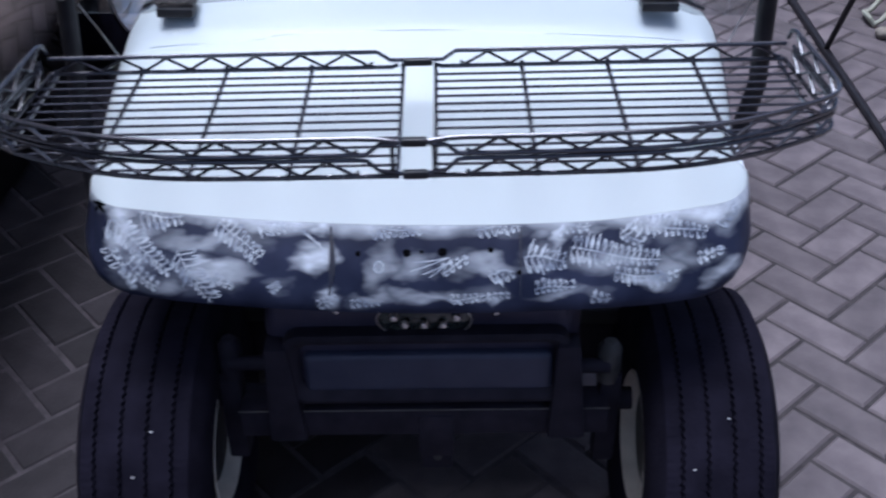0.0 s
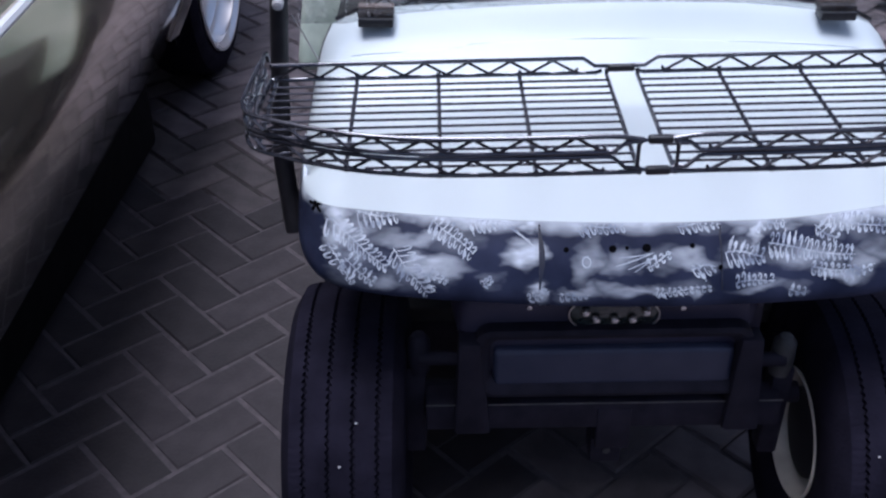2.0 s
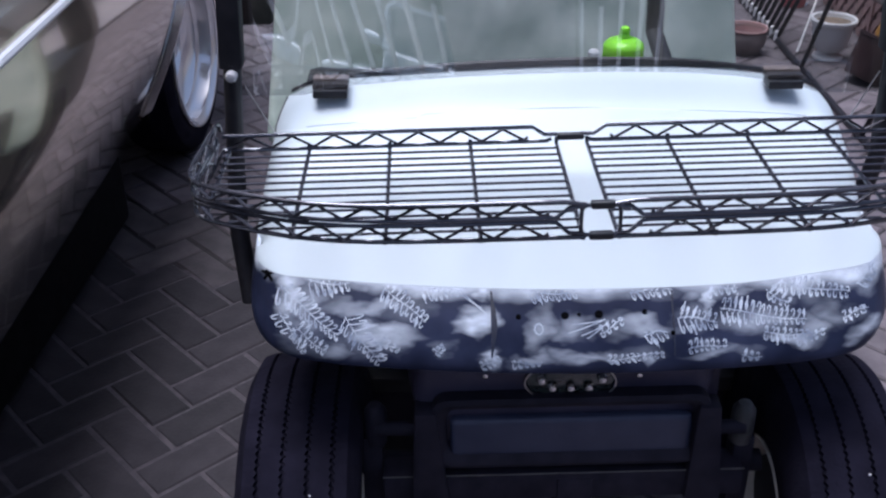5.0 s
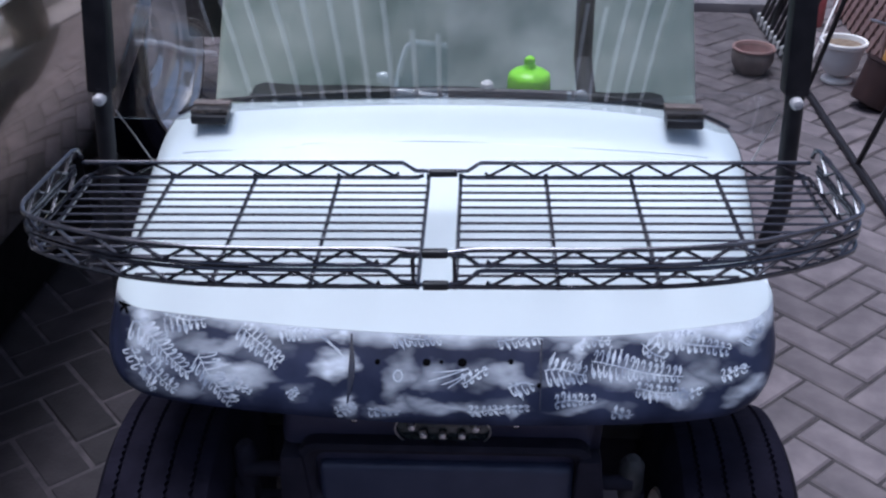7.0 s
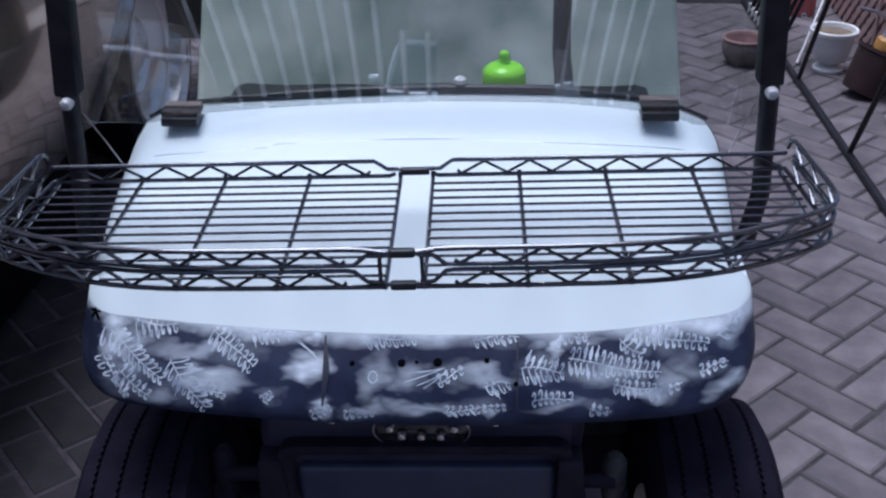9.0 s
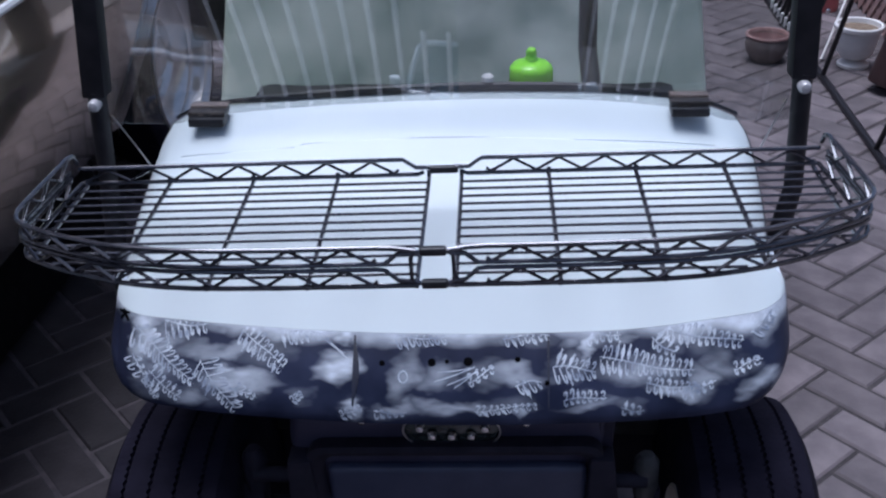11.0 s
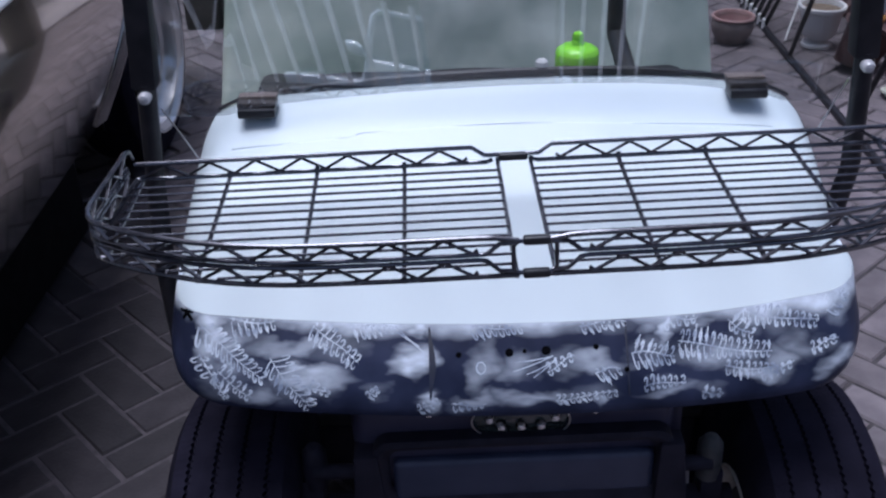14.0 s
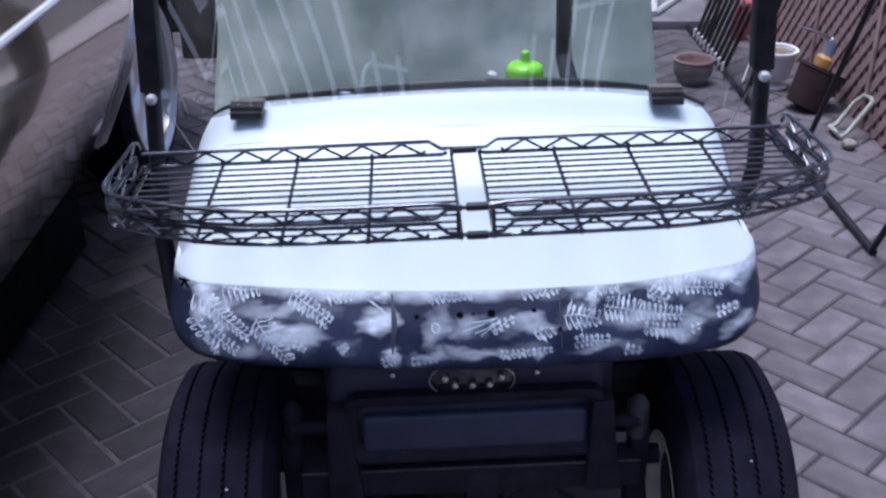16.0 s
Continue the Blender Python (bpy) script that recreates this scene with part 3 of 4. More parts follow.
part("tow_pin", lathe(bmesh.new(), [(0.0, -0.004), (0.007, -0.003), (0.008, 0.0)], "y", 14, (0.026, 0.044, 0.292)), M_KNUCKLE, tow)
part("axle", tubem([(-0.40, 0.07, 0.43), (0.40, 0.07, 0.43)], 0.022, 12), M_CHASSIS, cart)
for sx in (-1, 1):
    part("wheel_arch_liner", boxm((sx * 0.40 - 0.16, 0.36, 0.26), (sx * 0.40 + 0.14, 0.42, 0.93), 0.01), M_CHASSIS, cart)
    # left knuckle takes the blacker material, painting in the dimmer light there
    part("steering_knuckle", lathe(bmesh.new(), [(0.0, -0.05), (0.020, -0.048), (0.023, -0.02), (0.022, 0.025), (0.012, 0.04), (0.0, 0.042)], "z", 18, (sx * 0.345, 0.045, 0.550)), M_KNUCKLE if sx > 0 else M_CHASSIS, cart)
    part("knuckle_arm", tubem([(sx * 0.26, 0.03, 0.545), (sx * 0.345, 0.03, 0.545)], 0.014, 10), M_CHASSIS, cart)
    part("spindle_upright", boxm((sx * 0.352 - 0.02, 0.03, 0.30), (sx * 0.352 + 0.02, 0.08, 0.52), 0.008), M_CHASSIS, cart)
badge = part("badge", lathe(bmesh.new(), [(0.0, -0.004), (0.070, -0.004), (0.080, 0.0), (0.080, 0.006), (0.076, 0.008), (0.0, 0.008)], "y", 48), mat("smoked_badge", (0.02, 0.024, 0.026), 0.15, color2=(0.05, 0.06, 0.055), scale=40, coat=1.0), cart, "oval smoked lamp badge with chrome studs")
badge.scale, badge.location = (1.0, 1.0, 0.52), (0.010, 0.014, 0.664)
part("badge_ring", tubem([(0.010 + 0.082 * math.cos(a), 0.009, 0.664 + 0.0425 * math.sin(a)) for a in span(0, 2 * math.pi, 48)[:-1]], 0.0016, 6, closed=True), M_STEEL, cart, "thin polished oval ring")
leaned("beam_edge", tubem([(-0.335, -0.003, 0.4625), (0.345, -0.003, 0.4625)], 0.0016, 6), M_KNUCKLE, "thin bright top edge of the beam")
for bx, bz in ((-0.053, 0.010), (-0.033, -0.006), (0.0, -0.006), (0.033, -0.005), (0.056, 0.012)):
    part("stud", lathe(bmesh.new(), [(0.001, -0.010), (0.006, -0.008), (0.009, 0.0)], "y", 14, (bx + 0.010, 0.006, bz + 0.664)), M_CHROME, cart)
for bx in (-0.147, 0.131):
    part("screw", lathe(bmesh.new(), [(0.001, -0.004), (0.005, -0.003), (0.006, 0.0)], "y", 12, (bx + 0.004, 0.018, 0.674)), M_CHROME, cart)


def tread(bm):
    """The rubber tread band with four zigzag grooves."""
    cols = []
    for g in (-0.066, -0.022, 0.022, 0.066):
        cols += [(g - 0.0033, 0.3055, 1), (g - 0.0024, 0.2960, 1), (g + 0.0024, 0.2960, 1), (g + 0.0033, 0.3055, 1)]
    prof = [(-0.100, 0.285, 0), (-0.092, 0.300, 0)] + cols + [(0.092, 0.300, 0), (0.100, 0.285, 0)]
    steps = 548
    rings = []
    for k in range(steps):
        a = 2 * math.pi * k / steps
        wob = 0.0023 * (0, 1, 0, -1)[k % 4]
        rings.append([bm.verts.new((x + wob * z, r * math.cos(a), r * math.sin(a))) for x, r, z in prof])
    for k in range(steps):
        p, q = rings[k], rings[(k + 1) % steps]
        for j in range(len(prof) - 1):
            bm.faces.new((p[j], p[j + 1], q[j + 1], q[j]))
    return bm


def wheel(x, y=0.085, paint=M_CREAM):
    w = new("wheel")
    w.parent = cart
    w.location = (x, y, 0.306)
    part("tread", tread(bmesh.new()), M_RUBBER, w)
    for sg in (-1, 1):
        b = bmesh.new()
        lathe(b, [(0.287, 0.0995), (0.27, 0.109), (0.24, 0.114), (0.20, 0.112), (0.16, 0.104), (0.137, 0.094), (0.130, 0.082)], "x", 64, caps=False)
        if sg < 0:
            bmesh.ops.scale(b, vec=(-1, 1, 1), verts=b.verts)
        part("sidewall", b, M_RUBBER, w)
    b = bmesh.new()
    inner = -1 if x > 0 else 1
    lathe(b, [(0.138, inner * 0.096), (0.133, inner * 0.100), (0.124, inner * 0.085), (0.118, -inner * 0.02), (0.06, -inner * 0.03)], "x", 48, caps=False)
    part("rim", b, paint, w, "cream painted steel rim" if y < 1 else "")
    part("brake_drum", lathe(bmesh.new(), [(0.094, inner * 0.075), (0.098, inner * 0.06), (0.098, -inner * 0.018)], "x", 40), M_BLACK_STEEL, w)
    b = bmesh.new()
    lathe(b, [(0.138, -inner * 0.096), (0.132, -inner * 0.092), (0.120, -inner * 0.05), (0.09, -inner * 0.045), (0.05, -inner * 0.06), (0.0, -inner * 0.062)], "x", 48, caps=False)
    part("hub_face", b, paint, w)


wheel(-0.481), wheel(0.516), wheel(-0.49, 1.78, M_BLACK_STEEL), wheel(0.49, 1.78, M_BLACK_STEEL)

for x, a in ((-0.481, 0.55), (-0.505, 0.20), (-0.452, 0.80), (0.47, 0.62), (0.53, 0.9)):
    part("stuck_pebble", lathe(bmesh.new(), [(0.0, -0.0025), (0.0028, 0.0), (0.0, 0.0025)], "y", 8, (x, 0.085 - 0.3065 * math.cos(a), 0.306 + 0.3065 * math.sin(a)), caps=False), M_POTWHITE, cart)

# screen, seal and clips
def screen_base(x):
    """Where the screen meets the hood: y and z."""
    a = min(abs(x) / 0.512, 1.1)
    return 0.372 + 0.022 * a ** 4, hood_rear(max(-0.56, min(0.56, x))) + 0.002


part("screen_seal", tubem([(x, screen_base(x)[0] + 0.003, screen_base(x)[1] + 0.004) for x in span(-0.505, 0.51, 41)], [0.0035 + 0.0055 * smooth01((0.5 - abs(x)) / 0.35) for x in span(-0.505, 0.51, 41)], 8), M_BLACK_PLASTIC, cart)
def pane_place(h, k):
    """The screen, held by its clips a little ahead of the hood's rear edge: h from 0 at its foot to 1 at its top, k from -1 to 1 across."""
    x = k * 0.60
    foot = hood_rear(max(-0.47, min(0.47, x))) + 0.014
    return x, 0.298 + 0.132 * h + 0.026 * (0.56 * k - 0.05) ** 2 * max(-1.0, 1 - 4.5 * h), foot * (1 - h) + 1.90 * h


pane = part("windscreen", sheet(bmesh.new(), pane_place, span(0, 1, 31), span(-1, 1, 81), 0.005), M_GLASS, cart, "clear folding windscreen")
pane.visible_shadow = False
M_CAP = mat("white_bolt_cap", (0.30, 0.29, 0.30), 0.25, color2=(0.42, 0.41, 0.42), scale=30, coat=0.6)
M_EDGE = mat("polished_sheet_edge", (0.25, 0.25, 0.25), 0.2, color2=(0.62, 0.62, 0.62), scale=20, coat=1.0)
for sx in (-1,):
    part("screen_edge", tubem([Vector(pane_place(h, sx)) for h in span(0, 1, 8)], 0.0014, 6), M_EDGE, cart)
for sx, cz in ((-0.423, 1.106), (0.411, 1.121)):
    clip = part("screen_clip", boxm((sx - 0.032, 0.299, cz - 0.013), (sx + 0.032, 0.338, cz + 0.003), 0.004), M_BLACK_PLASTIC, cart)
    # tan strip paints the sky's sheen on top of the flange
    part("clip_top_sheen", boxm((sx - 0.033, 0.328, cz + 0.0105), (sx + 0.033, 0.350, cz + 0.0165), 0.0025), mat("tan_sky_sheen", (0.20, 0.155, 0.135), 0.35, color2=(0.28, 0.22, 0.195), scale=20), clip)
    part("clip_flange", boxm((sx - 0.033, 0.308, cz + 0.001), (sx + 0.033, 0.350, cz + 0.0125), 0.004), mat("brown_black_rubber", (0.035, 0.028, 0.026), 0.4, color2=(0.06, 0.05, 0.045), scale=20), clip)
for sx, bz in ((-0.585, 1.160), (0.572, 1.185)):
    b = boxm((sx - 0.021, 0.235, bz + 0.012), (sx + 0.019, 0.275, 1.95), 0.005)
    for v in b.verts:
        v.co.y += 0.24 * (v.co.z - bz) ** 1.0 * (v.co.z > bz + 0.05)
    part("roof_post", b, M_BLACK_STEEL, cart)
    low = [(sx * 1.03, 0.24, 0.86), (sx * 1.0, 0.20, 0.72)] if sx < 0 else [(sx * 1.0, 0.26, 0.90), (sx * 0.86, 0.28, 0.74)]
    part("post_foot", tubem([(sx, 0.25, bz + 0.02), (sx * 1.02, 0.25, 1.0)] + low, [0.016, 0.016, 0.018, 0.018], 10), M_BLACK_STEEL, cart)
    part("bolt", lathe(bmesh.new(), [(0.002, -0.007), (0.0075, -0.005), (0.0105, 0.0), (0.0105, 0.014)], "y", 20, (sx, 0.226, bz + 0.002)), M_CAP, cart)
    a, b = (0.020, 0.062) if sx < 0 else (-0.020, -0.048)
    part("stay_wire", tubem([(sx + a, 0.245, bz - 0.022), (sx + (a + b) / 2, 0.258, bz - 0.072), (sx + b, 0.27, bz - 0.125)], 0.0014, 6), M_STEEL, cart)
part("canopy_brace", tubem([(-0.56, 0.49, 1.93), (-0.56, 1.5, 1.99)], 0.014, 8), M_BLACK_STEEL, cart)
part("canopy_brace", tubem([(0.56, 0.49, 1.93), (0.56, 1.5, 1.99)], 0.014, 8), M_BLACK_STEEL, cart)
part("screen_top_bar", boxm((-0.60, 0.415, 1.90), (0.60, 0.445, 1.94), 0.006), M_BLACK_STEEL, cart)
for sx in (-0.56, 0.56):
    part("rear_post", tubem([(sx, 1.55, 0.46), (sx, 1.62, 2.0)], 0.018, 10), M_BLACK_STEEL, cart)
part("dashboard", boxm((-0.30, 0.39, 0.80), (0.34, 0.555, 1.072), 0.02), M_BLACK_PLASTIC, cart)
part("floor_pan", boxm((-0.55, 0.30, 0.42), (0.55, 1.5, 0.46), 0.01), M_BLACK_PLASTIC, cart)
part("seat_box", boxm((-0.60, 1.15, 0.46), (0.56, 1.75, 0.78), 0.04), M_BLACK_PLASTIC, cart)
b = boxm((-0.685, 1.40, 0.56), (0.625, 1.50, 1.14), 0.04, 4)
bmesh.ops.subdivide_edges(b, edges=[e for e in b.edges if abs(e.verts[0].co.x - e.verts[1].co.x) > 0.5 or abs(e.verts[0].co.z - e.verts[1].co.z) > 0.3], cuts=24, use_grid_fill=True)
for v in b.verts:
    v.co.x += math.copysign(0.10, v.co.x) * (1.0 - v.co.z) * smooth01((abs(v.co.x) - 0.3) / 0.25)
    fold = math.sin(v.co.x * 21 + 2.5 * v.co.z) * 0.006 + math.sin(v.co.x * 9 - 6 * v.co.z) * 0.007
    v.co.y += 0.30 * (v.co.z - 0.9) + (fold if v.co.y < 1.45 else 0)
part("backrest", b, M_SEAT, cart, "pale sage green bench backrest")
part("canopy", boxm((-0.62, 1.38, 1.985), (0.62, 2.4, 2.03), 0.02, 3), M_WHITE, cart)
part("rear_body", boxm((-0.57, 1.62, 0.28), (0.55, 2.36, 0.72), 0.05, 4), M_BLACK_PLASTIC, cart)
part("side_sill", boxm((-0.58, 0.55, 0.30), (-0.53, 1.64, 0.50), 0.02, 3), M_BLACK_PLASTIC, cart)
part("bag_frame", boxm((-0.835, 1.585, 0.835), (-0.725, 1.66, 1.55), 0.012, 3), mat("maroon_black_steel", (0.035, 0.024, 0.023), 0.5, color2=(0.055, 0.038, 0.037), scale=12), cart)
part("bag_frame_bar", boxm((-0.74, 1.60, 1.10), (0.60, 1.64, 1.14), 0.008), M_BLACK_STEEL, cart)
part("steering_column", tubem([(0.275, 0.58, 1.0), (0.275, 0.83, 1.05), (0.272, 0.86, 1.3)], 0.02, 12), M_BLACK_PLASTIC, cart)

# ---- wire basket on the hood ----
BASKET = CART @ pose(0.0013, -0.0177, 1.0725, 0.9, -1.294, 0.898)
basket = thing("wire_basket", "black coated two-piece wire shelf basket resting on the hood", "basket", at=BASKET)
basket.scale = (0.984, 0.9235, 1.0)


def bow(x):
    """The bowed front edge."""
    return lerp_table([(0, -0.182), (0.25, -0.182), (0.33, -0.177), (0.39, -0.169), (0.45, -0.152), (0.5, -0.132), (0.55, -0.108), (0.585, -0.086), (0.60, -0.073), (0.609, -0.055), (0.613, -0.035)], abs(x))


def rim_path(sgn):
    """From the middle along the bowed front, round the end, to the back corner."""
    p = [(x, bow(x)) for x in (0.072, 0.1, 0.2, 0.28, 0.33, 0.37, 0.41, 0.45, 0.48, 0.51, 0.54, 0.565, 0.585, 0.6, 0.608, 0.613)]
    p += [(0.612, 0.0), (0.609, 0.05), (0.606, 0.10), (0.603, 0.150)]
    return [(sgn * x, y) for x, y in p]


for sgn in (-1, 1):
    rim = rim_path(sgn)
    fr = bow(0)
    part("front_rail", tubem([(sgn * 0.02, fr, 0.052), (sgn * 0.05, fr, 0.057)] + [(x, y, 0.058) for x, y in rim] + [(sgn * 0.602, 0.172, 0.052), (sgn * 0.601, 0.18, 0.036)], 0.0038), M_WIRE, basket)
    part("front_rail", tubem([(sgn * 0.025, fr, 0.049), (sgn * 0.045, fr, 0.048), (sgn * 0.062, fr, 0.034)] + [(x, y, 0.0335) for x, y in rim], 0.0034), M_WIRE, basket)
    part("front_rail", tubem([(sgn * 0.025, fr, 0.006), (sgn * 0.045, fr, 0.008), (sgn * 0.062, fr, 0.024)] + [(x, y, 0.0255) for x, y in rim], 0.0034), M_WIRE, basket)
    part("front_rail", tubem([(sgn * 0.02, fr, 0.0)] + [(x, y, 0.0) for x, y in rim] + [(sgn * 0.60, 0.18, 0.0)], 0.0038), M_WIRE, basket)
    part("back_rail", tubem([(sgn * 0.02, 0.18, 0.012), (sgn * 0.043, 0.18, 0.012), (sgn * 0.064, 0.18, 0.0265), (sgn * 0.6, 0.18, 0.0265)], 0.0038), M_WIRE, basket)
    part("back_rail", tubem([(sgn * 0.03, 0.18, 0.004), (sgn * 0.04, 0.18, 0.0), (sgn * 0.6, 0.18, 0.0)], 0.0038), M_WIRE, basket)
    part("zigzag_wire", tubem([(sgn * 0.072, 0.178, 0.009)] + [(sgn * (0.079 + 0.0365 * i), 0.18, 0.003 if i % 2 == 0 else 0.0235) for i in range(15)], 0.003, 6), M_WIRE, basket)
    acc, tot = [0], 0
    for (a, b), (c, d) in zip(rim, rim[1:]):
        tot += math.hypot(c - a, d - b)
        acc.append(tot)

    def along(s):
        for i in range(len(acc) - 1):
            if s <= acc[i + 1]:
                k = (s - acc[i]) / (acc[i + 1] - acc[i])
                return rim[i][0] + (rim[i + 1][0] - rim[i][0]) * k, rim[i][1] + (rim[i + 1][1] - rim[i][1]) * k
        return rim[-1]
    for lo, hi, odd in ((0.002, 0.0235, 0), (0.0355, 0.0565, 0)):
        pts = [(*along(0.002), lo + 0.005)]
        for i in range(int((tot - 0.01) / 0.0365) + 1):
            pts.append((*along(0.009 + 0.0365 * i), lo if i % 2 == odd else hi))
        part("zigzag_wire", tubem(pts, 0.003, 6), M_WIRE, basket)
    for x in (0.022 if sgn < 0 else 0.031, 0.172, 0.312, 0.452, 0.592):
        part("cross_bar", tubem([(sgn * x, bow(x), 0.003), (sgn * x, bow(x) + 0.004, -0.004), (sgn * x, 0.176, -0.004), (sgn * x, 0.182, 0.006)], 0.0038), M_WIRE, basket)
    for i in range(12):
        y = 0.1445 - 0.0271 * i
        xe = 0.598
        while y < bow(xe) + 0.006:
            xe -= 0.005
        part("floor_wire", tubem([(-0.022 if sgn < 0 else 0.031, y, 0.0015), (sgn * xe, y, 0.0015)], 0.0023, 6), M_WIRE, basket)
ring = []
for cx, cz, a0 in ((0.020, 0.042, 0), (-0.015, 0.042, 90), (-0.015, 0.012, 180), (0.020, 0.012, 270)):
    ring += [(cx - 0.001 + 0.011 * math.cos(radians(a0 + k)), -0.182, cz + 0.009 * math.sin(radians(a0 + k))) for k in (0, 30, 60, 90)]
part("joint_ring", tubem(ring, 0.0032, 8, closed=True), M_WIRE, basket)
for y, z in ((0.18, 0.008), (-0.182, 0.052), (-0.182, 0.002)):
    w = 0.0235 if y > 0 else 0.018
    cx = 0.0025 if y > 0 else 0.0035
    part("joint_sleeve", boxm((cx - w, y - 0.006, z - 0.006), (cx + w, y + 0.006, z + 0.006), 0.004, 3), M_BLACK_PLASTIC, basket)

# ---- parked vehicle ----
M_FLARE = mat("bright_ribbed_trim", (0.55, 0.53, 0.53), 0.22, 0.85, color2=(0.66, 0.64, 0.64), scale=10)
car = thing("parked_car", "dark olive glossy car parked close beside the golf cart", "car")
WY, WR = 4.165, 0.435


def car_side(y, z):
    """The near side: tucked under towards the sill, the nose drawn in."""
    x = smooth_table([(0.3, -1.33), (0.45, -1.247), (0.60, -1.175), (0.72, -1.128), (0.82, -1.101), (0.90, -1.090), (0.98, -1.090), (1.06, -1.100), (1.13, -1.115), (1.22, -1.155), (1.5, -1.22), (1.9, -1.34)], z)
    return x - 0.05 * (y - 2) - 0.25 * smooth01((y - 4.5) / 0.9) ** 2


def side_bottom(y):
    d = abs(y - WY) / 0.80
    return max(0.45, 0.43 + 0.70 * math.sqrt(1 - d * d)) if d < 1 else 0.45


part("side_panel", sheet(bmesh.new(), lambda y, k: (car_side(y, side_bottom(y) + k * (1.22 - side_bottom(y))), y, side_bottom(y) + k * (1.22 - side_bottom(y))), span(-0.3, 5.1, 180), span(0, 1, 48), 0.02), M_CAR, car)
part("bonnet", sheet(bmesh.new(), lambda y, k: (car_side(y, 1.22) - k * 1.50, y, 1.22 + 0.07 * math.sin(k * math.pi)), span(3.1, 5.1, 30), span(0, 1, 16), 0.02), M_CAR, car)
part("window_glass", sheet(bmesh.new(), lambda y, k: (car_side(y, 1.225 + 0.55 * k), y, 1.225 + 0.55 * k), span(-0.3, 3.1, 12), span(0, 1, 6), 0.01), mat("tinted_glass", (0.01, 0.011, 0.012), 0.05, coat=1.0), car)
part("roof", boxm((-2.80, -0.25, 1.76), (-1.36, 2.75, 1.84), 0.06, 5), M_CAR, car)
part("windscreen", sheet(bmesh.new(), lambda k, x: (x, 2.72 + 0.78 * k, 1.80 - 0.56 * k), span(0, 1, 4), span(-2.78, -1.38, 8), 0.01), mat("car_screen_glass", (0.012, 0.013, 0.014), 0.05, coat=1.0), car)
part("tailgate", boxm((-2.90, -0.34, 0.45), (-1.20, -0.26, 1.78), 0.03, 3), M_CAR, car)
part("front_bumper", boxm((-2.85, 4.98, 0.35), (-1.52, 5.16, 0.75), 0.06, 4), M_BLACK_PLASTIC, car)
part("grille", boxm((-2.80, 4.97, 0.76), (-1.55, 5.08, 1.16), 0.03, 3), M_BLACK_PLASTIC, car)
# added block: stops light under the car, near-black colour paints the shade there
part("under_car_shade_block", boxm((-1.66, -0.2, 0.03), (-1.44, 3.42, 0.60), 0.02), mat("under_car_shade_black", (0.004, 0.0035, 0.004), 0.95, color2=(0.008, 0.007, 0.008), scale=20, spec=0.1), car)
part("far_side", boxm((-2.98, -0.3, 0.47), (-2.9, 5.0, 1.24), 0.03), M_CAR, car)
part("far_window", boxm((-2.94, -0.2, 1.24), (-2.90, 2.9, 1.78), 0.01), M_BLACK_PLASTIC, car)
part("underbody", boxm((-2.85, -0.2, 0.30), (-1.62, 4.9, 0.95), 0.03), M_BLACK_PLASTIC, car)
part("side_strip", tubem([(car_side(y, 1.114) + 0.004, y, 1.114) for y in span(-0.2, 3.3, 20)], 0.0115), mat("bright_moulding", (0.90, 0.90, 0.90), 0.3, 0.0, color2=(0.94, 0.94, 0.94), scale=5, coat=1.0), car)
for k in range(4):
    ra, rb = 0.805 + 0.022 * k, 0.705 + 0.022 * k
    part("arch_trim", tubem([(car_side(WY + ra * math.cos(a), 0.43 + rb * math.sin(a)) + 0.010 - 0.003 * k, WY + ra * math.cos(a), 0.43 + rb * math.sin(a)) for a in span(0.06, math.pi - 0.06, 60)], 0.0105 - 0.001 * k), M_FLARE, car)
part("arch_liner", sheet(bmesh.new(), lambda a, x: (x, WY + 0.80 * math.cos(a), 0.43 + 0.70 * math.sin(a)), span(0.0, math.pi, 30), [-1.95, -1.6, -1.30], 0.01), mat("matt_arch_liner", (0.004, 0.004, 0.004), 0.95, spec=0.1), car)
for wy, wx in ((WY, -1.455), (0.9, -1.32), (WY, -2.8), (0.9, -2.8)):
    w = new("wheel")
    w.parent = car
    w.location = (wx, wy, WR)
    part("tyre", lathe(bmesh.new(), [(0.28, -0.11), (0.37, -0.115), (0.42, -0.10), (0.435, -0.07), (0.435, 0.07), (0.42, 0.10), (0.38, 0.118), (0.345, 0.116), (0.325, 0.108)], "x", 72, caps=False), M_RUBBER, w)
    part("rim", lathe(bmesh.new(), [(0.30, -0.1), (0.318, 0.10), (0.336, 0.120), (0.333, 0.127), (0.322, 0.125), (0.312, 0.112), (0.300, 0.105), (0.288, 0.060), (0.275, 0.048), (0.262, 0.046), (0.25, 0.03), (0.20, 0.004), (0.165, -0.004)], "x", 72, caps=False), M_RIM, w)
    part("hub_cap", lathe(bmesh.new(), [(0.170, -0.012), (0.166, 0.006), (0.155, 0.012), (0.147, 0.004), (0.138, -0.004), (0.10, 0.012), (0.088, 0.022), (0.080, 0.014), (0.072, 0.020), (0.05, 0.032), (0.02, 0.037), (0.001, 0.037)], "x", 56, caps=False), M_RIM, w)

# ---- right side: railing, pots, lattice ----
rail = thing("low_railing", "black steel tube railing with thin uprights on the paving", "railing")
part("bottom_rail", tubem([(1.505, 3.40, 0.015), (1.42, 6.6, 0.015)], 0.016), M_BLACK_STEEL, rail)
for y in (3.41, 4.29, 5.17, 6.05):
    x = 1.505 - 0.0266 * (y - 3.4)
    part("upright", tubem([(x, y, 0.02), (x, y - 0.6, 1.0)], 0.012), M_BLACK_STEEL, rail)
